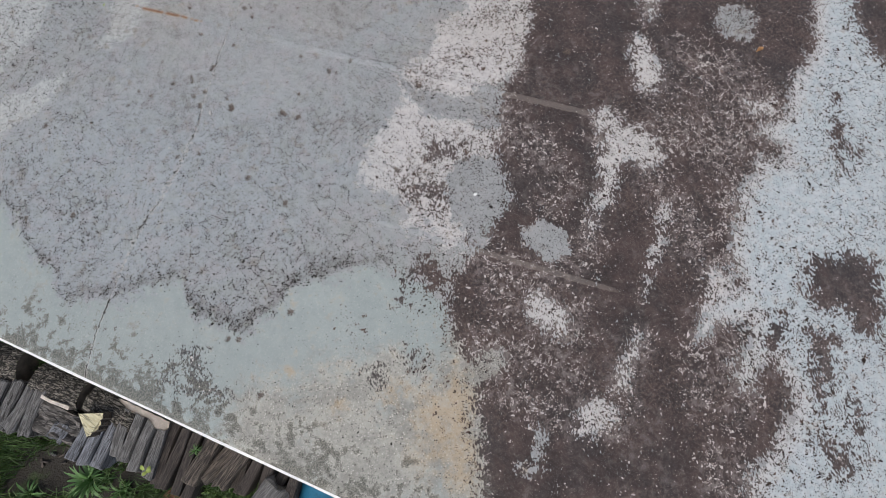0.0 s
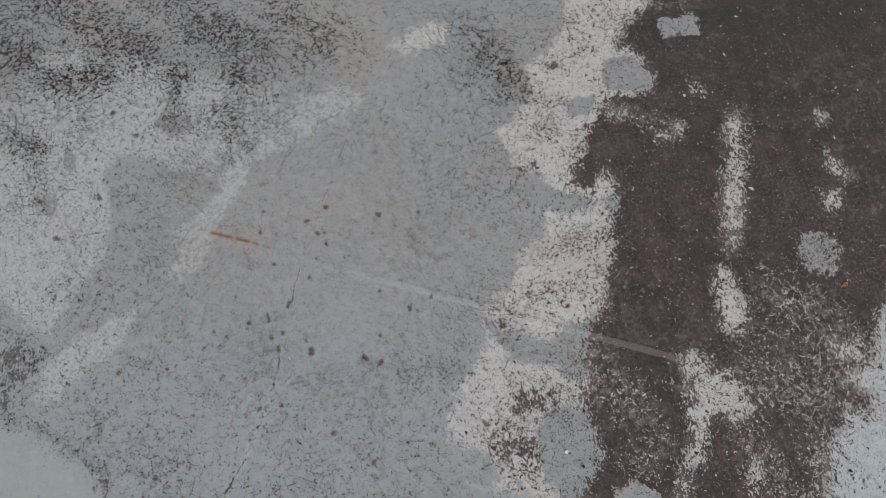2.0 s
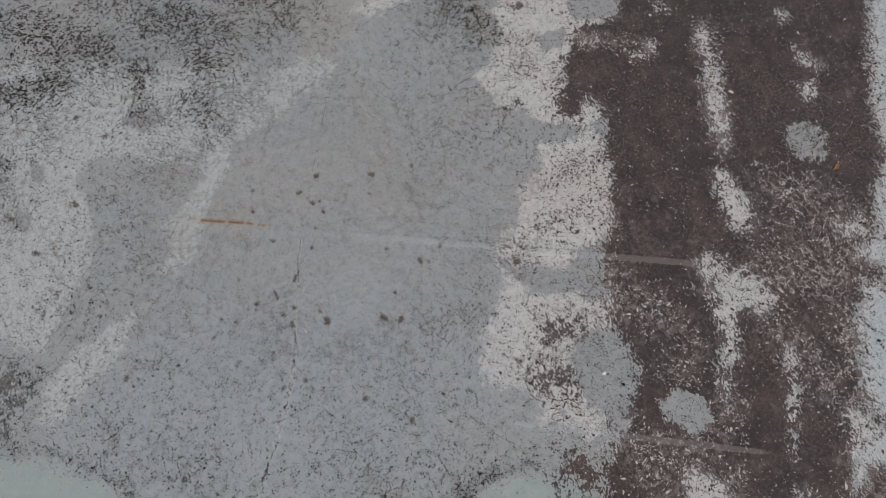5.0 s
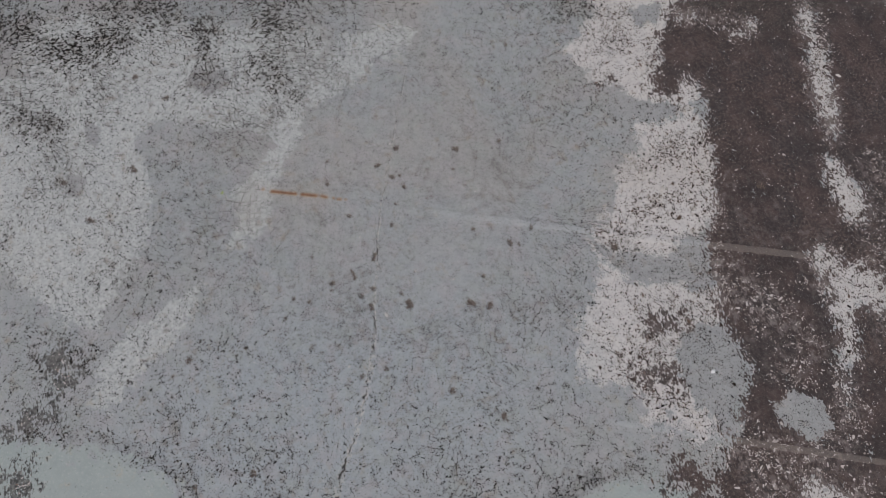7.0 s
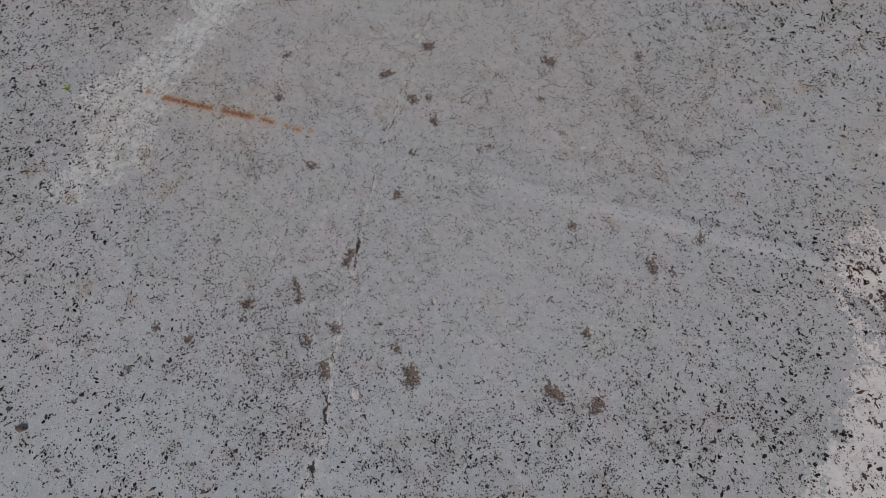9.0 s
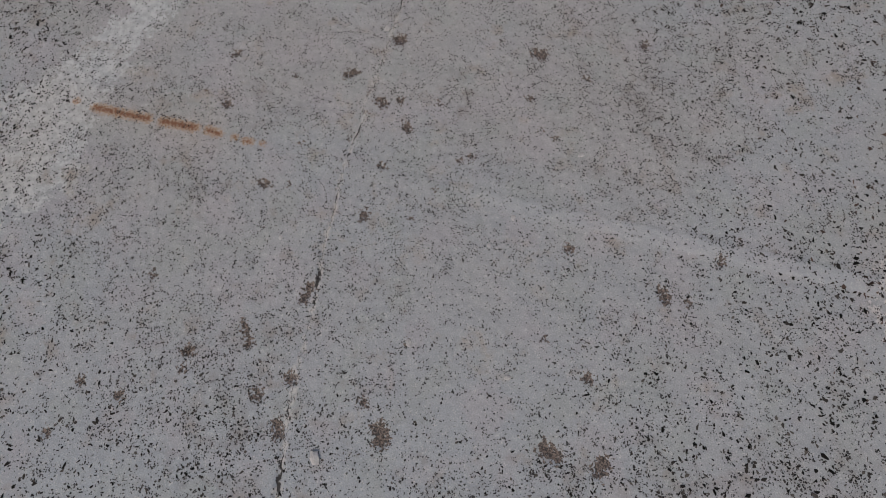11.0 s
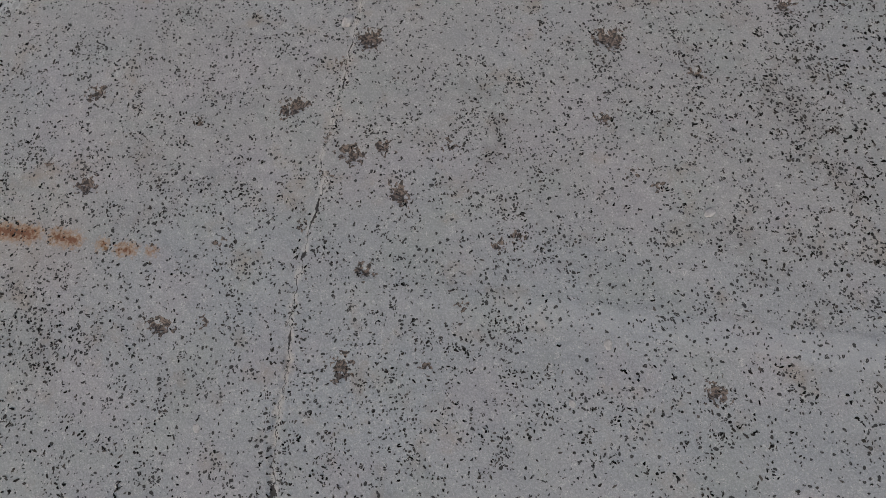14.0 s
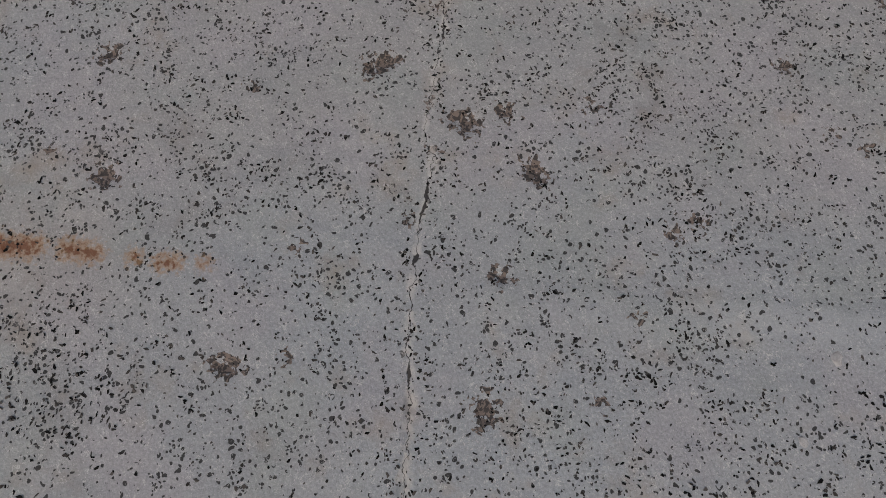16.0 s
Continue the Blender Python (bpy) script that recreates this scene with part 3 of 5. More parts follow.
def outline_bloom(add):
    """Outlines of the pale lime skin beside the crust and over the far corner."""
    add((1.09, 1.56), (1.01, 1.31), (0.89, 1.13), (0.74, 1.03), (0.73, 0.86), (0.60, 0.74), (0.51, 0.69), (0.53, 0.60), (0.58, 0.54), (0.56, 0.48),
        (0.67, 0.42), (0.73, 0.34), (0.83, 0.28), (0.92, 0.22), (1.02, 0.24), (1.10, 0.39), (0.97, 0.50), (1.11, 0.71), (1.28, 0.77), (1.41, 0.78),
        (1.41, 1.04), (1.34, 1.16), (1.51, 1.31), (1.52, 1.50))
    add((0.68, 0.22), (0.84, 0.18), (0.95, 0.19), (1.00, 0.12), (0.92, -0.26), (0.80, -0.36), (0.67, -0.37), (0.55, -0.43), (0.42, -0.36),
        (0.29, -0.32), (0.26, -0.27), (0.28, -0.21), (0.40, -0.15), (0.46, -0.09), (0.49, 0.03), (0.65, 0.10))
    add((0.25, -0.28), (0.29, -0.39), (0.37, -0.47), (0.50, -0.53), (0.60, -0.57), (0.77, -0.62), (0.74, -0.73), (0.64, -0.76), (0.53, -0.77),
        (0.43, -0.80), (0.38, -0.91), (0.40, -1.01), (0.38, -1.05), (0.21, -1.03), (0.20, -0.94), (0.15, -0.86), (0.07, -0.85), (0.00, -0.81),
        (-0.00, -0.73), (0.06, -0.66), (0.09, -0.57), (0.17, -0.50), (0.25, -0.39))
    add((-2.20, 1.34), (-1.60, 1.22), (-1.30, 1.09), (-0.95, 0.95), (-0.80, 0.91), (-0.40, 1.05), (-0.22, 1.03), (-0.21, 0.94), (-0.41, 0.89),
        (-0.66, 0.76), (-0.78, 0.74), (-0.82, 0.62), (-0.91, 0.53), (-1.01, 0.41), (-1.08, 0.24), (-1.19, 0.17), (-1.25, 0.20), (-1.19, 0.34),
        (-1.23, 0.44), (-1.11, 0.48), (-0.98, 0.59), (-1.00, 0.67), (-1.19, 0.74), (-1.30, 0.85), (-1.48, 0.89), (-1.55, 0.79), (-1.52, 0.60),
        (-1.56, 0.34), (-1.72, 0.15), (-1.83, 0.01), (-1.94, 0.06), (-2.14, 0.34), (-2.56, 0.45), (-2.65, 1.33))
    add((-1.40, 0.05), (-1.44, -0.04), (-1.53, -0.14), (-1.71, -0.24), (-1.83, -0.34), (-1.88, -0.30), (-1.85, -0.14), (-1.69, -0.04), (-1.57, 0.01))


def outline_isles(add):
    """Outlines of the bare grey islands."""
    add((0.29, -0.31), (0.43, -0.37), (0.55, -0.43), (0.65, -0.38), (0.72, -0.44), (0.70, -0.52), (0.60, -0.57), (0.50, -0.53), (0.37, -0.47),
        (0.30, -0.41))
    add((0.44, -0.75), (0.58, -0.74), (0.66, -0.83), (0.66, -0.94), (0.60, -1.06), (0.49, -1.11), (0.39, -1.05), (0.38, -0.93))
    add((0.69, -1.12), (0.80, -1.09), (0.89, -1.17), (0.89, -1.28), (0.79, -1.30), (0.69, -1.22))
    add((1.17, 1.02), (1.36, 1.02), (1.41, 0.90), (1.40, 0.79), (1.13, 0.83))
    add((0.90, 0.82), (1.09, 0.81), (1.03, 0.70), (0.92, 0.70))
    add((1.54, 1.23), (1.65, 1.20), (1.75, 1.24), (1.78, 1.20), (1.74, 1.07), (1.54, 1.09))
    add((-1.24, 1.12), (-1.09, 1.06), (-1.08, 0.96), (-1.19, 0.95), (-1.29, 1.03))
    add((-1.76, 0.99), (-1.70, 0.91), (-1.73, 0.81), (-1.78, 0.89))
    add((-1.88, 0.74), (-1.78, 0.70), (-1.80, 0.60), (-1.88, 0.61))
    add((0.67, 0.41), (0.73, 0.34), (0.83, 0.28), (0.92, 0.22), (0.86, 0.19), (0.68, 0.23), (0.57, 0.31))


def outline_crust(add):
    """The brown-black crust, open towards its far flank."""
    add((2.30, 4.20), (1.75, 2.50), (1.59, 1.69), (1.52, 1.46), (1.51, 1.31), (1.35, 1.19), (1.28, 1.09), (1.39, 1.01), (1.42, 0.88), (1.39, 0.78), (1.13, 0.80),
        (1.04, 0.68), (0.96, 0.60), (0.90, 0.45), (0.84, 0.33), (0.90, 0.26), (1.03, 0.36), (1.05, 0.24), (0.96, 0.07), (0.94, -0.10), (0.89, -0.26),
        (0.78, -0.35), (0.73, -0.41), (0.70, -0.61), (0.65, -0.70), (0.66, -0.85), (0.67, -0.97), (0.53, -1.16), (0.35, -1.29), (0.30, -1.41),
        (0.32, -1.54), (0.38, -1.69), (0.35, -1.89), (0.35, -2.19), (0.36, -2.60), (0.45, -3.90), (6.50, -3.90), (6.50, 4.20))


def lay_flakes(add):
    add(0.719, -0.569, 0.870, -0.776, 0.110)
    add(0.601, -1.339, 0.808, -1.547, 0.130)
    add(1.483, -0.727, 1.709, -0.885, 0.100)
    add(1.343, -0.941, 1.430, -1.288, 0.100)
    add(0.589, -1.658, 0.757, -1.777, 0.100)
    add(1.519, -1.658, 1.307, -1.953, 0.100)
    add(1.675, -1.081, 1.488, -1.350, 0.080)
    add(0.944, -0.933, 0.796, -1.132, 0.080)
    add(0.525, -1.196, 0.568, -1.510, 0.090)
    add(1.034, -1.224, 0.856, -1.328, 0.080)
    add(0.538, -1.405, 0.792, -1.618, 0.090)
    add(0.763, -1.959, 0.922, -1.983, 0.090)
    add(1.116, -1.692, 0.949, -1.875, 0.050)
    add(1.587, -0.653, 1.717, -1.031, 0.120)
    add(1.942, -0.587, 1.337, -1.774, 0.100)
    add(1.420, -1.970, 1.295, -2.294, 0.100)
    add(1.219, -0.683, 1.379, -1.004, 0.090)
    add(0.516, -1.786, 0.673, -1.945, 0.090)
    add(0.455, -1.589, 0.533, -1.696, 0.080)
    add(1.803, 0.576, 1.551, -0.128, 0.070)
    add(0.873, 0.055, 0.829, -0.334, 0.050)
    add(1.734, -0.380, 1.937, -0.782, 0.130)
    add(1.140, 0.702, 1.469, 0.541, 0.060)
    add(1.146, -0.670, 1.407, -0.809, 0.080)
    add(1.489, 1.356, 1.774, 1.316, 0.070)


def lay_crumbs(add):
    add(1.961, -0.226, 1.961, -0.226, 0.080)
    add(0.274, -0.255, 0.423, -0.276, 0.050)
    add(0.665, 0.026, 0.901, 0.051, 0.050)
    add(0.479, -0.202, 0.851, -0.171, 0.060)
    add(0.821, 0.797, 0.791, 0.572, 0.070)
    add(0.913, 0.507, 1.031, 0.365, 0.050)
    add(0.433, -0.658, 0.444, -0.735, 0.060)
    add(0.257, -0.819, 0.299, -0.945, 0.070)
    add(1.022, 1.310, 1.079, 1.051, 0.060)
    add(1.273, 1.275, 1.342, 1.157, 0.070)
    add(0.620, -0.595, 0.719, -0.761, 0.060)


def outline_clean(add):
    """Scoured marks in the crust, down to the pale skin."""
    add((1.45, -0.21), (1.53, -0.23), (1.53, -0.35), (1.56, -0.44), (1.50, -0.55), (1.42, -0.56), (1.38, -0.49), (1.39, -0.36))
    add((1.16, -0.60), (1.23, -0.59), (1.28, -0.68), (1.37, -0.72), (1.42, -0.79), (1.44, -0.90), (1.39, -0.91), (1.32, -0.94), (1.26, -0.88),
        (1.21, -0.95), (1.16, -1.02), (1.13, -1.09), (1.06, -1.09), (1.03, -1.17), (0.99, -1.20), (0.99, -1.12), (1.07, -1.04), (1.11, -0.96),
        (1.10, -0.87), (1.15, -0.76))
    add((1.40, -1.10), (1.35, -1.22), (1.29, -1.32), (1.26, -1.40), (1.17, -1.49), (1.13, -1.54), (1.20, -1.41), (1.27, -1.26), (1.34, -1.13))
    add((1.09, -1.66), (1.11, -1.72), (1.03, -1.77), (0.99, -1.89), (0.93, -1.88), (0.97, -1.79), (1.03, -1.71))
    add((0.73, -2.02), (0.80, -1.92), (0.88, -1.89), (0.94, -1.94), (0.90, -2.02), (0.79, -2.05))
    add((1.87, -0.64), (1.96, -0.68), (2.04, -0.64), (2.02, -0.76), (1.89, -0.75))
    add((1.79, 0.59), (1.83, 0.51), (1.77, 0.42), (1.78, 0.32), (1.67, 0.03), (1.61, -0.11), (1.56, -0.13), (1.55, -0.01), (1.60, 0.19),
        (1.70, 0.36), (1.73, 0.52))
    add((1.34, 0.56), (1.42, 0.53), (1.48, 0.58), (1.49, 0.55), (1.43, 0.49), (1.35, 0.49))
    add((2.22, 0.52), (2.27, 0.52), (2.25, 0.43), (2.20, 0.44))
    add((2.19, 0.30), (2.23, 0.26), (2.29, 0.11), (2.23, 0.11), (2.18, 0.20))
    add((2.11, 0.07), (2.20, 0.05), (2.16, -0.03), (2.09, -0.03))
    add((1.60, 0.79), (1.66, 0.76), (1.64, 0.71), (1.59, 0.74))
    add((1.11, 0.72), (1.24, 0.71), (1.23, 0.67), (1.12, 0.67))
    add((0.65, -1.42), (0.73, -1.42), (0.82, -1.51), (0.79, -1.64), (0.70, -1.60), (0.64, -1.52))
    add((1.48, -1.43), (1.57, -1.49), (1.52, -1.66), (1.38, -1.64), (1.43, -1.55))


def outline_far(add):
    """The pale skin beyond the crust."""
    add((2.41, -0.15), (2.30, -0.45), (2.16, -0.56), (2.06, -0.76), (1.92, -0.82), (1.90, -0.86), (1.98, -0.92), (1.97, -1.00), (1.85, -0.98),
        (1.81, -1.05), (1.73, -1.09), (1.64, -1.27), (1.59, -1.37), (1.58, -1.47), (1.59, -1.52), (1.49, -1.55), (1.39, -1.64), (1.33, -1.74),
        (1.41, -1.72), (1.46, -1.68), (1.59, -1.68), (1.56, -1.78), (1.48, -1.84), (1.43, -1.95), (1.50, -1.96), (1.56, -1.87), (1.63, -1.86),
        (1.66, -1.99), (1.60, -2.09), (1.51, -2.20), (1.42, -2.27), (1.34, -2.36), (1.28, -2.49), (1.05, -2.95), (1.10, -3.90), (6.50, -3.90), (6.50, 2.20),
        (4.20, 2.05), (3.45, 1.30), (2.95, 0.75))


def outline_moss(add):
    """Blotches of crust on the far pale skin."""
    add((2.58, -0.14), (2.54, -0.36), (2.57, -0.50), (2.67, -0.68), (2.87, -0.19))
    add((2.32, -0.70), (2.31, -0.89), (2.31, -1.04), (2.23, -1.09), (2.22, -0.88))
    add((1.92, -1.45), (2.10, -1.45), (2.21, -1.54), (2.16, -1.76), (2.06, -1.84), (1.98, -1.83), (1.96, -1.73), (1.87, -1.71), (1.85, -1.59))
    add((1.85, -1.71), (1.91, -1.81), (1.79, -2.07), (1.74, -2.11), (1.76, -1.89), (1.80, -1.75))
    add((1.66, -1.68), (1.76, -1.68), (1.72, -1.78), (1.60, -1.86), (1.60, -1.77))
    add((1.88, -2.03), (1.93, -2.09), (1.85, -2.26), (1.82, -2.16))
    add((1.67, -2.18), (1.81, -2.25), (1.81, -2.33), (1.69, -2.32))


SPREAD = np.random.RandomState(5).rand(8, 128, 128).astype(np.float32)


def value_noise(x, y, scale, layer):
    """Smooth random values from 0 to 1 on a lattice."""
    gx, gy = x * scale + 400.0, y * scale + 400.0
    ix, iy = np.floor(gx).astype(int), np.floor(gy).astype(int)
    fx, fy = gx - ix, gy - iy
    fx, fy = fx * fx * (3 - 2 * fx), fy * fy * (3 - 2 * fy)
    t = SPREAD[layer]
    a, b = t[iy % 128, ix % 128], t[iy % 128, (ix + 1) % 128]
    c, d = t[(iy + 1) % 128, ix % 128], t[(iy + 1) % 128, (ix + 1) % 128]
    return (a + (b - a) * fx) * (1 - fy) + (c + (d - c) * fx) * fy


def far_from(x, y, x0, y0, x1, y1):
    """Distance from points to a short stroke."""
    dx, dy = x1 - x0, y1 - y0
    k = np.clip(((x - x0) * dx + (y - y0) * dy) / max(dx * dx + dy * dy, 1e-9), 0.0, 1.0)
    return np.hypot(x - x0 - k * dx, y - y0 - k * dy)


def sharp(x, y, lay, limit=0.12):
    """Depth inside a layer's strokes in metres, negative outside."""
    out = np.full_like(x, -limit)

    def add(x0, y0, x1, y1, w):
        np.maximum(out, w - far_from(x, y, x0, y0, x1, y1), out=out)

    lay(add)
    return out


def outlined(x, y, lay, limit=0.12):
    """Depth inside a layer's outlines in metres, negative outside."""
    out = np.full_like(x, -limit)

    def add(*pts):
        xs, ys = [p[0] for p in pts], [p[1] for p in pts]
        near = np.nonzero((x > min(xs) - limit) & (x < max(xs) + limit) & (y > min(ys) - limit) & (y < max(ys) + limit))[0]
        qx, qy = x[near], y[near]
        far, inside = np.full_like(qx, 9.0), np.zeros(len(near), bool)
        for (x0, y0), (x1, y1) in zip(pts, pts[1:] + pts[:1]):
            np.minimum(far, far_from(qx, qy, x0, y0, x1, y1), out=far)
            if y0 != y1:
                inside ^= ((y0 > qy) != (y1 > qy)) & (qx < (x1 - x0) * (qy - y0) / (y1 - y0) + x0)
        out[near] = np.maximum(out[near], np.where(inside, far, -far))

    lay(add)
    return out


def hazy(x, y, lay):
    """1 on a layer's strokes, fading to 0 at their rims."""
    out = np.zeros_like(x)

    def add(x0, y0, x1, y1, w):
        np.maximum(out, np.clip(1.0 - far_from(x, y, x0, y0, x1, y1) / (1.5 * w), 0.0, 1.0), out=out)

    lay(add)
    return out


# the standing water's upper bank as (x, y), and the crack as (y, x)
BANK = [(-3.5, 0.2), (-1.95, -0.42), (-1.69, -0.61), (-1.58, -0.77), (-1.47, -0.95), (-1.40, -1.12), (-1.22, -1.17), (-1.05, -1.15),
        (-0.85, -1.10), (-0.77, -1.29), (-0.58, -1.43), (-0.43, -1.32), (-0.29, -1.20), (0.06, -1.19), (0.25, -1.30), (0.5, -2.2)]
CRACK = [(-1.60, -1.28), (-1.451, -1.252), (-1.299, -1.215), (-1.193, -1.173), (-1.034, -1.114), (-0.831, -1.020), (-0.734, -0.944),
         (-0.627, -0.881), (-0.526, -0.827), (-0.371, -0.758), (-0.225, -0.719), (-0.052, -0.657), (0.041, -0.631), (0.083, -0.610),
         (0.138, -0.592), (0.201, -0.564), (0.263, -0.528), (0.294, -0.524), (0.364, -0.484), (0.438, -0.449), (0.610, -0.368),
         (0.774, -0.286), (0.903, -0.228), (1.2, -0.10)]


def table(rows, at):
    return np.interp(at, [r[0] for r in rows], [r[1] for r in rows])


def stains(px, py, v):
    """How far each point of the slab lies inside its stains, in metres or from 0 to 1."""
    x = px + 0.05 * (value_noise(px, py, 5.0, 5) - 0.5) + 0.035 * (value_noise(px, py, 14.0, 6) - 0.5) + 0.024 * (value_noise(px, py, 37.0, 7) - 0.5)
    y = py + 0.05 * (value_noise(px, py, 5.0, 2) - 0.5) + 0.035 * (value_noise(px, py, 14.0, 3) - 0.5) + 0.024 * (value_noise(px, py, 37.0, 4) - 0.5)
    nx, ny = px + 0.5 * (x - px), py + 0.5 * (y - py)
    cement = np.maximum(sharp(x, y, lay_cement), 2.2 * outlined(nx, ny, outline_isles, 0.06))
    outer = np.clip(np.maximum(np.maximum(-2.2 - x, y - 1.7), x - 2.9) / 0.4, 0.0, 1.0)
    stray = (value_noise(px, py, 1.5, 1) + 0.5 * value_noise(px, py, 4.0, 6) - 0.78) * 0.35 * outer - 0.12 * (1 - outer)
    clean = 1.5 * outlined(nx, ny, outline_clean, 0.10)
    far = 1.5 * outlined(nx, ny, outline_far, 0.10)
    moss = np.maximum(sharp(x, y, lay_moss), 1.3 * outlined(nx, ny, outline_moss, 0.09))
    dark = np.minimum((1.6 * outlined(nx, ny, outline_crust, 0.1)).clip(-0.16, 0.09), (-far).clip(-0.10, 0.09))
    dark = np.minimum(dark, (0.022 - 1.0 * clean).clip(-0.10, 0.09))
    dark = np.minimum(dark, 0.02 - 2.2 * cement)
    dark = np.maximum(np.maximum(dark, moss - 0.012), (stray - 0.03).clip(-0.12, 0.08))
    beyond = np.clip(0.15 + far / 0.2, 0.0, 1.0)
    bloom = np.maximum(sharp(x, y, lay_bloom), far.clip(-0.12, 0.12))
    bloom = np.maximum(bloom, (1.6 * outlined(nx, ny, outline_bloom, 0.09)).clip(-0.15, 0.10))
    bloom = np.maximum(np.maximum(bloom, clean + 0.02), (-stray - 0.06 - 0.2 * (1 - outer)).clip(-0.12, 0.05))
    bloom = np.minimum(bloom, 0.02 - 2.0 * cement)
    puddle = (table(BANK, x) - y).clip(-0.2, 0.2) * 0.8
    puddle = np.minimum(puddle, (0.42 - x) * 0.6)
    shore = np.exp(-((puddle + 0.028) / 0.026) ** 2) * (x < 0.1)
    west = np.clip((0.25 - x) / 0.5, 0.0, 1.0)
    thick = hazy(x, y, lay_thick) * (0.45 + 1.1 * value_noise(px, py, 7.0, 3))
    speck = 0.27 + 0.60 * hazy(x, y, lay_speck) + 0.58 * thick + 0.75 * shore - (0.17 - 0.12 * west) * np.clip(bloom / 0.05, 0.0, 1.0)
    speck += 0.5 * (value_noise(x, y, 3.0, 0) - 0.5)
    algae = np.clip((y - 0.35) / 0.7, 0.0, 1.0) * np.clip((x - 1.0) / 0.5, 0.0, 1.0)
    ridge_one = (py + 0.155 + 0.456 * (px - 0.13)) * 0.91
    ridge_two = (py + 1.235 + 0.490 * (px - 0.56)) * 0.90
    seam = np.exp(-(ridge_one / 0.018) ** 4) * np.clip((px + 0.95) / 1.0, 0, 1) * np.clip((1.35 - px) / 0.3, 0, 1)
    seam = np.maximum(seam, np.exp(-(ridge_two / 0.015) ** 4) * np.clip((px + 0.15) / 0.3, 0, 1) * np.clip((1.3 - px) / 0.4, 0, 1))
    gape = np.interp(py, [-1.5, -1.0, -0.9, -0.45, -0.35, 0.1, 0.6], [1.3, 1.3, 2.6, 2.6, 1.2, 0.9, 0.6])
    crack = (px - table(CRACK, py)) * 0.93 / gape
    return dict(dark=dark, bloom=bloom, puddle=puddle, speck=speck, thick=thick, west=west, isle=cement, algae=algae, right=beyond, seam=seam, clean=clean,
                rim=np.exp(-v / 0.13) * (0.50 + 0.75 * value_noise(px, py, 5.0, 1)), spot=sharp(px, py, lay_spot, 0.02),
                crack=np.where((py > 0.95) | (py < -1.55), 0.3, crack), cool=np.clip(1.2 - np.hypot((px + 1.05) / 1.5, (py + 0.62) / 0.85), 0, 1))


def steps(*pairs):
    """Grid lines from (start, step) pairs; the last start ends the run."""
    return np.concatenate([np.arange(a, b, d) for (a, d), (b, _) in zip(pairs, pairs[1:])] + [[pairs[-1][0]]])


US = steps((-4.2, 0.03), (-3.1, 0.011), (-1.45, 0.0045), (-1.15, 0.0026), (-0.28, 0.0045), (0.40, 0.011), (2.9, 0.03), (3.8, 0))
VS = steps((0.0, 0.011), (1.15, 0.0045), (1.52, 0.0026), (2.14, 0.0045), (2.50, 0.011), (4.6, 0.03), (5.4, 0))


def slab_mesh():
    """The roof slab: a dense top with its pits, crack and board ridges, and plain flanks."""
    us, vs = US, VS
    uu, vv = np.meshgrid(us, vs)
    x = (EDGE_X + uu * ALONG[0] + vv * INWARD[0]).ravel().astype(np.float32)
    y = (EDGE_Y + uu * ALONG[1] + vv * INWARD[1]).ravel().astype(np.float32)
    v = vv.ravel()
    layers = stains(x, y, v)
    z = 0.004 * (value_noise(x, y, 2.0, 2) - 0.5) + 0.0022 * (value_noise(x, y, 24.0, 3) - 0.5) + 0.0010 * (value_noise(x, y, 110.0, 4) - 0.5)
    z += 0.0018 * layers["seam"]
    z -= 0.0035 * np.clip(layers["spot"] / 0.008, 0, 1) * (0.55 + 0.9 * value_noise(x, y, 190.0, 1))
    z += 0.0016 * np.clip(layers["dark"] / 0.05, 0, 1) * (value_noise(x, y, 70.0, 5) - 0.3)
    z -= 0.0048 * np.exp(-(layers["crack"] / 0.0032) ** 2) * np.clip(3.2 * value_noise(x, y, 11.0, 6) - 1.5, 0.05, 1.0)
    z = np.where(v < 0.012, z - 0.004, z)
    nu, nv = len(us), len(vs)
    top = np.stack([x, y, z.astype(np.float32)], 1)
    corners = [plan(a, b, -SLAB_DEPTH) for a, b in ((us[0], vs[0]), (us[-1], vs[0]), (us[-1], vs[-1]), (us[0], vs[-1]))]
    verts = np.concatenate([top, np.array(corners, np.float32)])
    idx = np.arange(nu * nv).reshape(nv, nu)
    quads = np.stack([idx[:-1, :-1], idx[:-1, 1:], idx[1:, 1:], idx[1:, :-1]], -1).reshape(-1, 4)
    n = nu * nv
    flanks = [[*idx[0][::-1], n, n + 1], [*idx[:, -1][::-1], n + 1, n + 2], [*idx[-1], n + 2, n + 3], [*idx[:, 0], n + 3, n], [n, n + 3, n + 2, n + 1]]
    loops = np.concatenate([quads.ravel(), *[np.array(f) for f in flanks]]).astype(np.int32)
    sizes = np.concatenate([np.full(len(quads), 4), [len(f) for f in flanks]]).astype(np.int32)
    smooth = np.ones(len(sizes), bool)
    smooth[-5:] = False
    data = packed_mesh("roof_slab", verts, loops, sizes, smooth)
    layers.update(thin=hazy(x, y, lay_flakes) * np.clip(2.4 * value_noise(x, y, 9.0, 4) - 0.3, 0.0, 1.3), tan=hazy(x, y, lay_tan), ochre=hazy(x, y, lay_ochre), halo=hazy(x, y, lay_halo), rust=sharp(x, y, lay_rust, 0.02))
    for name, values in layers.items():
        if name not in ("clean", "thick"):
            a = data.attributes.new(name, "FLOAT", "POINT")
            a.data.foreach_set("value", np.concatenate([values, np.zeros(4)]).astype(np.float32))
    data.materials.append(CONCRETE)
    return data, z.reshape(nv, nu)


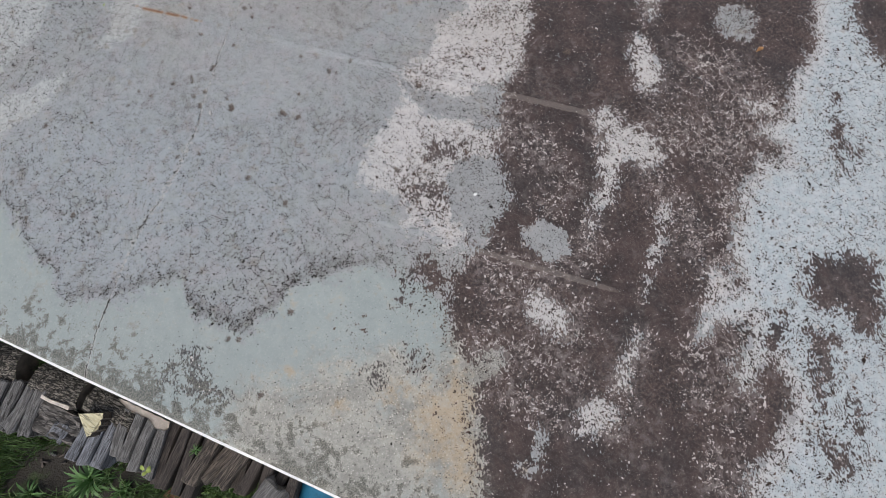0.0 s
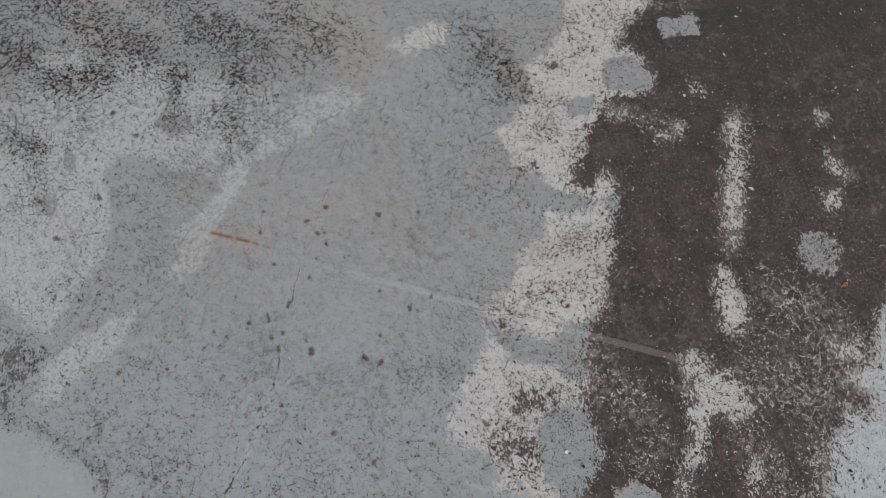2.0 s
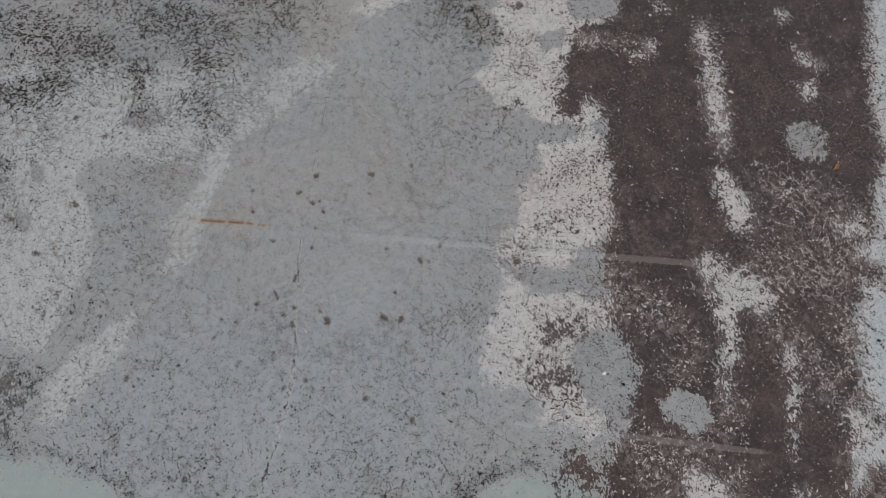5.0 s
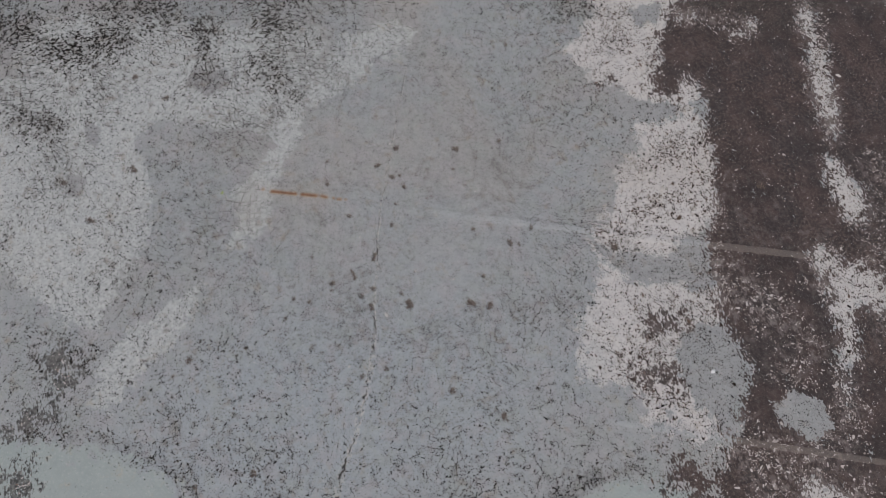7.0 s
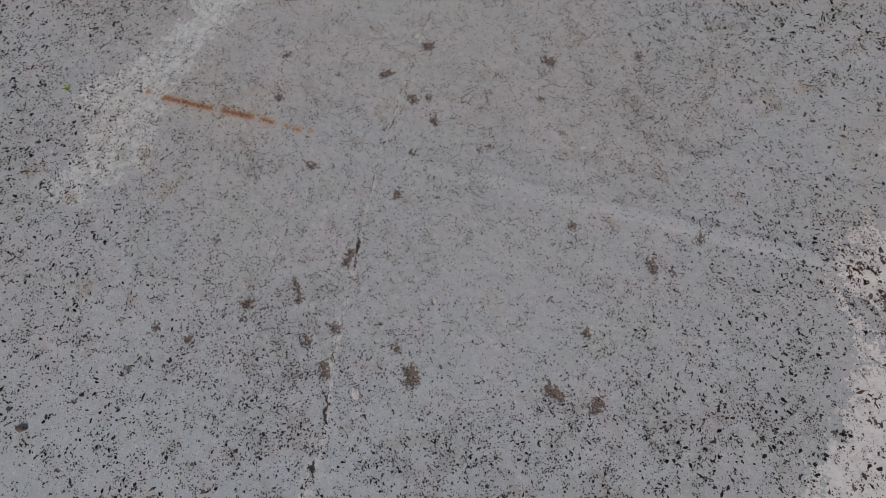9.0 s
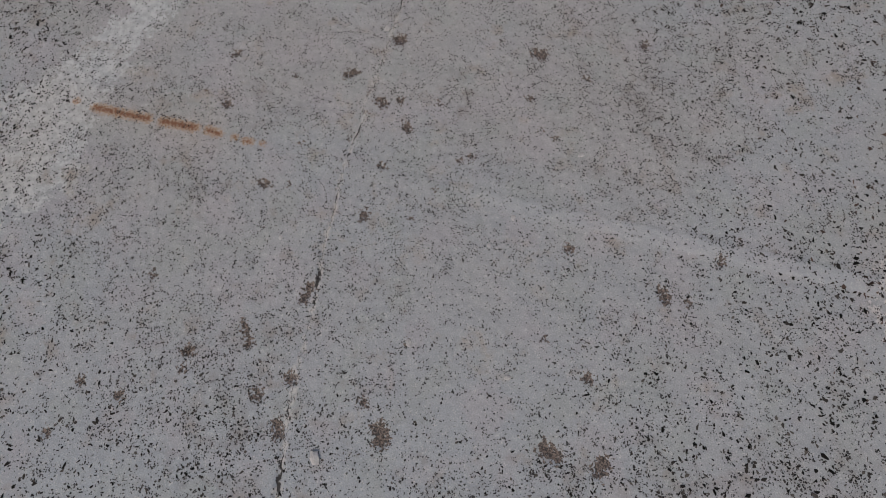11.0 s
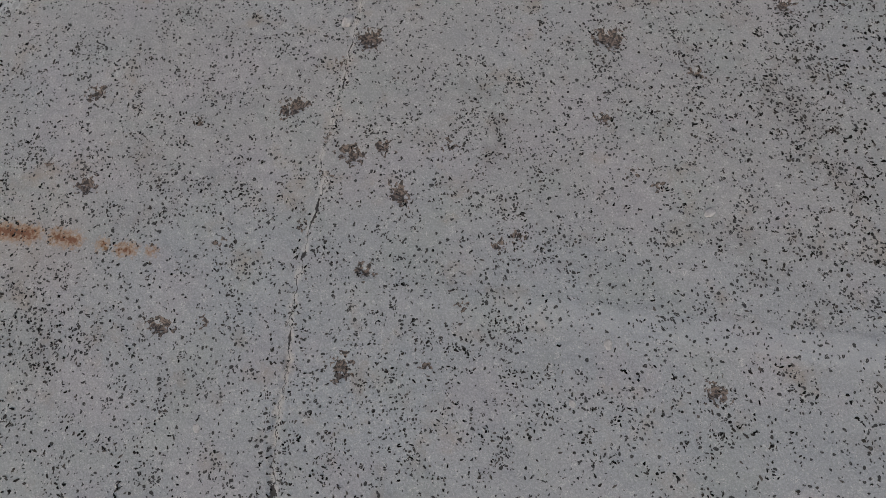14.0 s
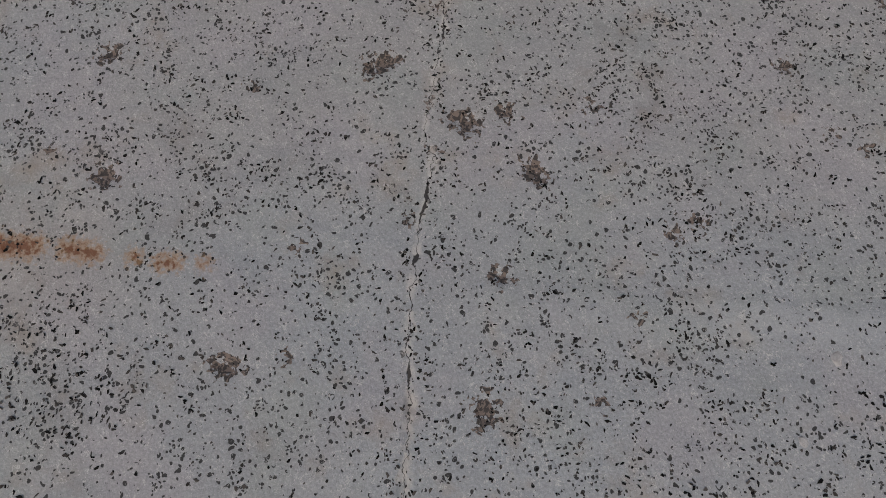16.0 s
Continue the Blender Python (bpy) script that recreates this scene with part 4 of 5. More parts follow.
def packed_mesh(name, verts, loops, sizes, smooth):
    data = bpy.data.meshes.new(name)
    data.vertices.add(len(verts))
    data.vertices.foreach_set("co", verts.astype(np.float32).ravel())
    data.loops.add(len(loops))
    data.loops.foreach_set("vertex_index", loops)
    data.polygons.add(len(sizes))
    data.polygons.foreach_set("loop_start", np.concatenate([[0], np.cumsum(sizes)[:-1]]).astype(np.int32))
    data.polygons.foreach_set("use_smooth", smooth)
    data.update(calc_edges=True)
    return data


# ---- the setting ----
slab_data, SLAB_TOP = slab_mesh()
slab = new("roof_slab", slab_data)
tagged(slab, "weathered grey concrete roof slab with dark crust and pale lime stains", "roof slab", kind="structure")


def wall(name, u0, u1, v0, v1):
    bm = bmesh.new()
    for z in (GROUND - 0.2, -SLAB_DEPTH - 0.003):
        for u, v in ((u0, v0), (u1, v0), (u1, v1), (u0, v1)):
            bm.verts.new(plan(u, v, z))
    bm.verts.ensure_lookup_table()
    w = bm.verts
    for f in ((3, 2, 1, 0), (4, 5, 6, 7), (0, 1, 5, 4), (1, 2, 6, 5), (2, 3, 7, 6), (3, 0, 4, 7)):
        bm.faces.new([w[i] for i in f])
    ob = new(name, mesh_of(name, bm, PLASTER))
    return tagged(ob, "grey rendered outer wall under the roof slab", "wall", kind="structure")


wall("wall_south", -4.1, 3.7, 0.02, 0.22)
wall("wall_north", -4.1, 3.7, 5.10, 5.30)
wall("wall_west", -4.1, -3.9, 0.223, 5.097)
wall("wall_east", 3.5, 3.7, 0.223, 5.097)

bm = bmesh.new()
bmesh.ops.create_grid(bm, x_segments=60, y_segments=60, size=1.0)
for v in bm.verts:
    far = max(abs(v.co.x), abs(v.co.y))
    v.co.xy = v.co.xy * (3.0 + 400.0 * far ** 5)
    v.co.x -= 1.5
    v.co.y -= 2.0
    v.co.z = -0.012 + 0.022 * (noise.noise(Vector((v.co.x * 1.6, v.co.y * 1.6, 0.3)))) if far < 0.9 else 0.0
ground = new("ground", mesh_of("ground", bm, SOIL, True))
ground.location.z = GROUND
tagged(ground, "dark soil with patchy green grass beside the wall", "ground", kind="structure")


# ---- what grows on the slab and flakes from it ----
def on_slab(x, y):
    """Height of the slab's top at points of the plan."""
    u = (x - EDGE_X) * ALONG[0] + (y - EDGE_Y) * ALONG[1]
    v = (x - EDGE_X) * INWARD[0] + (y - EDGE_Y) * INWARD[1]
    i = np.clip(np.searchsorted(US, u) - 1, 0, len(US) - 2)
    j = np.clip(np.searchsorted(VS, v) - 1, 0, len(VS) - 2)
    a = np.clip((u - US[i]) / (US[i + 1] - US[i]), 0, 1)
    b = np.clip((v - VS[j]) / (VS[j + 1] - VS[j]), 0, 1)
    t = SLAB_TOP
    return (t[j, i] * (1 - a) + t[j, i + 1] * a) * (1 - b) + (t[j + 1, i] * (1 - a) + t[j + 1, i + 1] * a) * b


def flecks(name, x, y, r, rise, material, label, category, seed):
    """Many low angular flakes, each five-sided and curled, as one sheet of stuff."""
    rnd = np.random.RandomState(seed)
    n = len(x)
    turn = rnd.uniform(0, 2 * np.pi, n)
    long = rnd.uniform(1.0, 1.9, n)
    co = np.zeros((n, 5, 3))
    z = on_slab(x, y)
    for k in range(5):
        a = 2 * np.pi * (k + rnd.uniform(-0.33, 0.33, n)) / 5
        q = r * rnd.uniform(0.5, 1.3, n)
        dx, dy = q * np.cos(a) * long, q * np.sin(a) / long ** 0.5
        co[:, k, 0], co[:, k, 1] = x + dx * np.cos(turn) - dy * np.sin(turn), y + dx * np.sin(turn) + dy * np.cos(turn)
        co[:, k, 2] = z + 0.0002 + rise * r * rnd.rand(n)
    start = (np.arange(n) * 5)[:, None, None]
    fan = np.array([[0, 1, 2], [0, 2, 3], [0, 3, 4]])[None]
    loops = (start + fan).ravel().astype(np.int32)
    data = packed_mesh(name, co.reshape(-1, 3), loops, np.full(3 * n, 3, np.int32), np.zeros(3 * n, bool))
    data.materials.append(material)
    tagged(new(name, data), label, category, kind="stuff")


def strew():
    """Black lichen on the grey skin, crumbs of crust along its fringe, and lime flakes on the crust."""
    rnd = np.random.RandomState(23)
    n = 1500000
    u, v = rnd.uniform(-3.2, 3.0, n).astype(np.float32), rnd.uniform(0.02, 4.7, n).astype(np.float32)
    x, y = EDGE_X + u * ALONG[0] + v * INWARD[0], EDGE_Y + u * ALONG[1] + v * INWARD[1]
    seen = (x > -2.35) & (x < 2.85) & (y < 2.05)
    x, y, v = x[seen], y[seen], v[seen]
    n = len(x)
    s = stains(x, y, v)
    room = 51000.0
    clump = 0.25 + 1.9 * value_noise(x, y, 9.0, 0) * value_noise(x, y, 31.0, 1) * 2.0
    tight = np.clip(5.0 * value_noise(x, y, 75.0, 2) - 1.7, 0.12, 2.6) * np.clip(3.6 * value_noise(x, y, 170.0, 5) - 0.7, 0.25, 2.0)
    bare = np.clip(-s["dark"] / 0.03, 0.0, 1.0) * np.clip(1 - s["puddle"] / 0.03, 0.02, 1.0) * (1 - 0.7 * np.clip(s["seam"], 0, 1))
    bare *= 1 - 0.72 * np.clip(s["bloom"] / 0.04, 0, 1) * (1 - s["west"])
    close = np.exp(-(np.hypot(x + 0.5, y - 0.2) / 0.75) ** 4)
    along = np.exp(-(s["crack"] / 0.011) ** 2) * np.clip((y + 0.1) / 0.2, 0, 1)
    lichen = (1 + 3.0 * along) * (12500.0 + 15500.0 * close) * np.exp(1.7 * (s["speck"] - 0.38)) * clump * tight * bare
    size = np.exp(rnd.normal(0.0, 0.50, n))
    pick = rnd.rand(n) * room < lichen
    r = (0.00140 - 0.00062 * close) * size * (1 + 1.7 * s["thick"] * rnd.rand(n) + 0.3 * np.clip(s["speck"] - 0.5, 0, 1))
    r = np.minimum(r, 0.0048 - 0.0033 * close)
    flecks("lichen_specks", x[pick], y[pick], r[pick], 0.30, LICHEN, "black lichen specks scattered over grey concrete", "lichen", 1)
    rest = ~pick
    edge = np.exp(-((s["dark"] + 0.05) / 0.05) ** 2) * np.clip((x - 0.1) / 0.2, 0, 1)
    crumbs = (16000.0 * edge + 44000.0 * hazy(x, y, lay_crumbs) + 5500.0 * np.clip(s["bloom"] / 0.03, 0, 1) * (1 - s["west"]) * (1 - s["right"])) * clump * tight * np.clip(-s["dark"] / 0.02, 0, 1) * np.clip(1 - s["isle"] / 0.02, np.where(x < 1.5, 0.15, 0.6), 1)
    pick = rest & (rnd.rand(n) * room < crumbs)
    flecks("crust_crumbs", x[pick], y[pick], 0.0017 * size[pick], 0.35, CRUST_CRUMB, "brown crust crumbs along the edge of the dark crust", "crust", 2)
    rest &= ~pick
    edge = np.exp(-((s["dark"] - 0.03) / 0.03) ** 2)
    flakes = (600.0 + 6000.0 * edge + 17000.0 * hazy(x, y, lay_flakes)) * clump * tight * np.clip(s["dark"] / 0.02, 0, 1) * (1 - 0.6 * s["algae"])
    pick = rest & (rnd.rand(n) * room < flakes)
    flecks("lime_flakes", x[pick], y[pick], 0.0017 * size[pick], 0.30, LIME_FLAKE, "pale lime flakes scattered over the dark crust", "lime", 3)


strew()


# ---- along the foot of the wall ----
def ledge():
    """A white sheet-metal ledge fixed to the wall below the slab, with a turned-down lip."""
    bm = bmesh.new()
    out, top = -0.132, -0.420
    profile = [(0.018, top), (out, top - 0.006), (out - 0.003, top - 0.040), (out + 0.004, top - 0.040), (out + 0.006, top - 0.012), (0.018, top - 0.008)]
    rings = []
    for k in range(27):
        u = -4.0 + k * 0.29
        rings.append([bm.verts.new(plan(u, v + 0.0015 * math.sin(k * 2.1), z + 0.0012 * math.sin(k * 1.3))) for v, z in profile])
    for a, b in zip(rings, rings[1:]):
        for i in range(6):
            bm.faces.new((a[i], b[i], b[(i + 1) % 6], a[(i + 1) % 6]))
    bm.faces.new(rings[0])
    bm.faces.new(rings[-1][::-1])
    bmesh.ops.recalc_face_normals(bm, faces=bm.faces)
    ob = new("trim", mesh_of("trim", bm, WHITE_METAL))
    tagged(ob, "white painted metal ledge fixed along the wall below the slab", "ledge", kind="structure")


def wood_log(x, y, length, r, turn, seed, label):
    """A short round log lying on the ground, with ridged bark and two sawn ends."""
    rnd = random.Random(seed)
    m = Matrix.Translation((x, y, GROUND - 0.012)) @ pose(0, 0, 0, 0, 0, turn)
    log = base("firewood_log", m, label, "log", "logs beside the wall")
    rings, ribs = 15, 56
    bm = bmesh.new()
    rows = []
    phase = rnd.random() * 10
    for i in range(rings):
        s = (i / (rings - 1) - 0.5) * length
        row = []
        for k in range(ribs):
            a = 2 * math.pi * k / ribs
            d = noise.fractal(Vector((s * 7 + phase, math.cos(a) * 3.2, math.sin(a) * 3.2 + phase)), 1.0, 2.0, 4)
            ridge = 0.020 * abs(math.sin(a * 13 + 2.4 * noise.noise(Vector((s * 9, a * 1.5, phase)))))
            rr = r * (1 + 0.05 * math.sin(2 * a + phase)) + 0.012 * d + ridge - 0.014
            row.append(bm.verts.new((s, rr * math.cos(a), r + rr * math.sin(a))))
        rows.append(row)
    for a, b in zip(rows, rows[1:]):
        for k in range(ribs):
            bm.faces.new((a[k], a[(k + 1) % ribs], b[(k + 1) % ribs], b[k]))
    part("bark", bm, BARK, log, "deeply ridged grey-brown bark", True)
    for side in (-1, 1):
        bm = bmesh.new()
        mid = bm.verts.new((side * (length / 2 - 0.006), 0, r))
        ring = [bm.verts.new((side * (length / 2 - 0.003 + 0.003 * math.sin(5 * k)), 0.965 * r * math.cos(2 * math.pi * k / 28), r + 0.965 * r * math.sin(2 * math.pi * k / 28))) for k in range(28)]
        for k in range(28):
            bm.faces.new((mid, ring[k], ring[(k + 1) % 28]))
        bmesh.ops.recalc_face_normals(bm, faces=bm.faces)
        part("sawn_end", bm, END_GRAIN, log, "dark weathered sawn end")
    return log


def billet(x, y, length, wide, high, turn, seed, material, label, tilt=0.0, name="firewood_billet", group="billets beside the wall", lift_z=0.0):
    """A split or sawn length of wood with uneven faces, worn edges and checked ends."""
    rnd = random.Random(seed)
    bm = bmesh.new()
    block(bm, (-length / 2, -wide / 2, 0.0), (length / 2, wide / 2, high))
    bmesh.ops.bevel(bm, geom=[e for e in bm.edges], offset=min(wide, high) * 0.09, segments=1, affect="EDGES")
    bmesh.ops.subdivide_edges(bm, edges=[e for e in bm.edges if e.calc_length() > 0.08], cuts=5, use_grid_fill=True)
    ph = rnd.random() * 30
    turn += rnd.uniform(-5, 5)
    taper, bow = rnd.uniform(-0.35, 0.35) / length, rnd.uniform(-0.25, 0.25)
    for v in bm.verts:
        across = noise.fractal(Vector((v.co.x * 2.5 + ph, v.co.y * 24, v.co.z * 24)), 1.0, 2.0, 4)
        lift = min(1.0, v.co.z / (0.3 * high))
        v.co.z += lift * (0.014 * across + 0.05 * wide * math.sin(v.co.x * 6 + ph))
        v.co.y *= 1 + taper * v.co.x
        v.co.y += bow * v.co.x ** 2
        v.co.z -= lift * 0.35 * wide * max(0.0, noise.noise(Vector((v.co.x * 3 + ph, v.co.y * 30, 7.0))))
        v.co.y += 0.012 * noise.noise(Vector((v.co.x * 5 + ph, v.co.z * 8, 1.0)))
        v.co.x += 0.030 * noise.noise(Vector((v.co.y * 14 + ph, v.co.z * 14, 2.0))) * (abs(v.co.x) / (length / 2))
    m = Matrix.Translation((x, y, GROUND - 0.012 + lift_z)) @ pose(0, 0, 0, tilt, 0, turn)
    return thing(name, bm, material, m, label, "firewood", group)


def wedge(x, y, turn):
    """A quarter of a split log standing on end, its fresh face on top."""
    m = Matrix.Translation((x, y, GROUND - 0.012)) @ pose(0, 0, 0, 0, 0, turn)
    thing_ = base("split_log", m, "upright split log with a pale fresh-cut top", "firewood", "billets beside the wall")
    r, high, n = 0.205, 0.36, 12
    bm = bmesh.new()
    foot, head = [], []
    for z, ring in ((0.0, foot), (high, head)):
        ring.append(bm.verts.new((0, 0, z)))
        for k in range(n + 1):
            a = radians(-30 + 60 * k / n)
            rr = r * (1 + 0.04 * math.sin(k * 2.3 + z * 9))
            ring.append(bm.verts.new((rr * math.cos(a), rr * math.sin(a), z + (0.012 * math.sin(k * 0.8) if z else 0.0))))
    for i in range(n + 2):
        j = (i + 1) % (n + 2)
        bm.faces.new((foot[i], foot[j], head[j], head[i]))
    bm.faces.new(foot[::-1])
    bmesh.ops.recalc_face_normals(bm, faces=bm.faces)
    part("side", bm, BROWN_WOOD, thing_)
    bm = bmesh.new()
    bm.faces.new([bm.verts.new((v[0], v[1], v[2])) for v in [(0.004, 0, high + 0.004)] + [
        (0.985 * r * (1 + 0.04 * math.sin(k * 2.3 + high * 9)) * math.cos(radians(-30 + 60 * k / n)),
         0.985 * r * (1 + 0.04 * math.sin(k * 2.3 + high * 9)) * math.sin(radians(-30 + 60 * k / n)), high + 0.004 + 0.012 * math.sin(k * 0.8)) for k in range(n + 1)]])
    part("cut_face", bm, FRESH_WOOD, thing_, "pale yellow fresh-cut face")


def peeled_bark():
    """A curled strip of pale peeled bark lying on the ledge."""
    bm = bmesh.new()
    rows = []
    for i in range(23):
        k = i / 22
        u = -0.478 + 0.288 * k
        wide = 0.006 + 0.027 * min(1.0, k / 0.2) + 0.030 * max(0.0, min(1.0, (k - 0.62) / 0.2)) - 0.020 * max(0.0, (k - 0.82) / 0.18) + 0.002 * math.sin(i * 1.9)
        row = []
        for j in range(7):
            q = j / 6
            v = -0.139 - wide * q - 0.002 * math.sin(i * 1.3 + j)
            row.append(bm.verts.new(plan(u + 0.012 * q * (k - 0.5), v, -0.432 - 0.006 * math.sin(math.pi * q) - 0.012 * q * k)))
        rows.append(row)
    for a, b in zip(rows, rows[1:]):
        for j in range(6):
            bm.faces.new((a[j], a[j + 1], b[j + 1], b[j]))
    bmesh.ops.solidify(bm, geom=bm.faces[:], thickness=0.006)
    bmesh.ops.recalc_face_normals(bm, faces=bm.faces)
    thing("peeled_bark", bm, PINK_BARK, Matrix.Identity(4), "curled strip of pale pinkish bark lying on the ledge", "bark", smooth=True)


def leaf_mesh(name, length, wide, droop, material, fold=0.15):
    """One long leaf that rises from the origin along x and bends over."""
    bm = bmesh.new()
    rows = []
    for i in range(8):
        k = i / 7
        w = wide * math.sin(math.pi * min(1.0, 0.12 + 0.88 * k)) ** 0.8 if k < 1 else 0.0008
        x = length * k * (1 - 0.25 * droop * k)
        z = length * (0.75 * k - droop * k * k)
        rows.append([bm.verts.new((x, -w, z + fold * w)), bm.verts.new((x, 0, z)), bm.verts.new((x, w, z + fold * w))])
    for a, b in zip(rows, rows[1:]):
        for j in range(2):
            bm.faces.new((a[j], a[j + 1], b[j + 1], b[j]))
    return mesh_of(name, bm, material, True)


def rosette(x, y, count, length, wide, material, label, name, z=GROUND, seed=3):
    """A weed of long leaves that spread from one crown."""
    rnd = random.Random(seed)
    weed = base(name, Matrix.Translation((x, y, z - 0.004)), label, "weed")
    shapes = [leaf_mesh("leaf", length, wide, 0.45 + 0.18 * k, material) for k in range(4)]
    for k in range(count):
        ob = new("leaf", shapes[k % 4])
        ob.parent = weed
        ob.matrix_basis = pose(0, 0, 0, rnd.uniform(-10, 10), rnd.uniform(-40, 18), 137.5 * k) @ Matrix.Scale(rnd.uniform(0.55, 1.1), 4)


def sprig(x, y):
    """A young shoot with round lime-green leaves."""
    shoot = base("seedling", Matrix.Translation((x, y, GROUND - 0.004)), "young shoot with lime-green leaves beside the planks", "seedling")
    bm = bmesh.new()
    rings = []
    for i in range(7):
        k = i / 6
        c = Vector((0.03 * math.sin(2 * k), 0.17 * k, 0.30 * k))
        rings.append([bm.verts.new(c + Vector((0.004 * (1 - 0.6 * k) * math.cos(a), 0.004 * (1 - 0.6 * k) * math.sin(a), 0))) for a in (0, 2.1, 4.2)])
    for a, b in zip(rings, rings[1:]):
        for j in range(3):
            bm.faces.new((a[j], a[(j + 1) % 3], b[(j + 1) % 3], b[j]))
    part("stem", bm, WEED, shoot)
    shape = leaf_mesh("leaf", 0.050, 0.015, 0.5, LIME_LEAF, 0.3)
    rnd = random.Random(8)
    for k in range(15):
        h = 0.06 + 0.24 * k / 14
        ob = new("leaf", shape)
        ob.parent = shoot
        ob.matrix_basis = pose(0.03 * math.sin(2 * h / 0.30), 0.17 * h / 0.30, h, 0, rnd.uniform(0, 40), 137.5 * k) @ Matrix.Scale(rnd.uniform(0.6, 1.1), 4)


def grass_patch():
    """Short blades of grass over the open ground beyond the wood."""
    rnd = np.random.RandomState(11)
    n = 90000
    u, v = rnd.uniform(-4.2, 2.8, n), -0.50 - rnd.rand(n) ** 1.6 * 2.4
    x, y = EDGE_X + u * ALONG[0] + v * INWARD[0], EDGE_Y + u * ALONG[1] + v * INWARD[1]
    keep = value_noise(x, y, 3.0, 6) + 0.25 * value_noise(x, y, 11.0, 1) > 0.34 + 0.5 * np.clip((-v - 1.1) / 1.3, 0, 1) + 0.5 * np.clip((np.abs(u + 0.7) - 2.2) / 1.0, 0, 1)
    keep &= np.hypot((x + 2.98) / 0.34, (y + 1.95) / 0.20) > 0.8 + 0.5 * rnd.rand(n)
    x, y = x[keep], y[keep]
    n = len(x)
    turn, lean = rnd.uniform(0, 2 * np.pi, n), rnd.uniform(0.15, 1.1, n)
    tall, wide = rnd.uniform(0.05, 0.19, n), rnd.uniform(0.0022, 0.0050, n)
    cx, cy = np.cos(turn), np.sin(turn)
    co = np.zeros((n, 5, 3), np.float32)
    for j, (k, side) in enumerate(((0, -1), (0, 1), (0.55, 1), (0.55, -1), (1, 0))):
        reach = tall * np.sin(lean * k) * (0.4 + 0.6 * k)
        co[:, j, 0] = x + cx * reach - cy * side * wide * (1 - 0.4 * k)
        co[:, j, 1] = y + cy * reach + cx * side * wide * (1 - 0.4 * k)
        co[:, j, 2] = GROUND - 0.012 + tall * np.cos(lean * k) * k
    start = np.arange(n)[:, None] * 5
    faces = [f for q, t in zip((start + [0, 1, 2, 3]).tolist(), (start + [3, 2, 4]).tolist()) for f in (q, t)]
    data = bpy.data.meshes.new("grass")
    data.from_pydata(co.reshape(-1, 3).tolist(), [], faces)
    data.materials.append(GRASS)
    tagged(new("grass", data), "short green grass growing beside the woodpile", "grass", kind="stuff")


def tarpaulin():
    """A crumpled blue sheet thrown over a low heap at the end of the wood."""
    bm = bmesh.new()
    bmesh.ops.create_grid(bm, x_segments=34, y_segments=34, size=0.42)
    for v in bm.verts:
        r = v.co.length / 0.5
        top = 0.30 * max(0.0, 1 - r * r) ** 0.6
        v.co.z = max(0.004, top + 0.03 * noise.fractal(Vector((v.co.x * 7, v.co.y * 7, 4.0)), 1.0, 2.0, 4) * (0.3 + 0.7 * (top > 0.02)))
    bmesh.ops.solidify(bm, geom=bm.faces[:], thickness=0.003)
    thing("tarpaulin", bm, BLUE_PLASTIC, Matrix.Translation((-0.62, -2.55, GROUND - 0.008)) @ pose(0, 0, 0, 0, 0, 20), "crumpled blue plastic tarpaulin on the ground beside the wood", "tarpaulin", smooth=True)


def pot_shard():
    """A curved piece of a broken clay pot."""
    bm = bmesh.new()
    rows = []
    for i in range(9):
        row = []
        for j in range(15):
            a = radians(-70 + 140 * j / 14)
            r = 0.115 + 0.020 * i / 8
            rough = 0.012 * math.sin(j * 1.7) if i == 8 else 0.0
            row.append(bm.verts.new(((i / 8 - 0.5) * 0.16 + rough, r * math.sin(a), r * math.cos(a) - 0.040)))
        rows.append(row)
    for a, b in zip(rows, rows[1:]):
        for j in range(14):
            bm.faces.new((a[j], a[j + 1], b[j + 1], b[j]))
    bmesh.ops.solidify(bm, geom=bm.faces[:], thickness=0.012)
    bmesh.ops.recalc_face_normals(bm, faces=bm.faces)
    thing("pot_shard", bm, TERRACOTTA, Matrix.Translation((-2.03, -2.31, GROUND - 0.008)) @ pose(0, 0, 0, 0, 0, 35), "curved shard of a broken clay pot on the soil", "pot shard", smooth=True)


ledge()
peeled_bark()
wood_log(-3.40, -1.04, 0.50, 0.155, -13, 1, "thick round log with ridged bark and a dark sawn end")
wood_log(-2.84, -1.30, 0.44, 0.150, -27, 2, "round log with ridged bark beside a weathered billet")
wood_log(-2.42, -1.54, 0.44, 0.140, -34, 3, "round log with ridged bark beside grey planks")
billet(-2.865, -1.565, 0.44, 0.235, 0.28, -26, 4, UMBER_WOOD, "broad split billet with a flat grey-brown weathered face", 3, group="")
billet(-2.850, -1.425, 0.26, 0.026, 0.29, -33, 5, PINK_BARK, "pale splinter of bare wood along a broad billet", name="wood_strip", group="")
billet(-2.805, -1.660, 0.13, 0.13, 0.014, 48, 6, BLUE_GREY_WOOD, "small grey board end lying on a broad billet", name="board_end", group="", lift_z=0.275)
billet(-2.700, -1.640, 0.25, 0.055, 0.25, 52, 7, BLACK_WOOD, "dark rotten billet among the firewood")
for k in range(4):
    billet(-3.34 + 0.105 * k, -1.36 - 0.035 * k, 0.36 + 0.03 * (k % 2), 0.098, 0.29, 66, 20 + k, GREY_WOOD, "short grey weathered timber offcut standing on edge", name="timber_offcut", group="offcuts beside the wall")
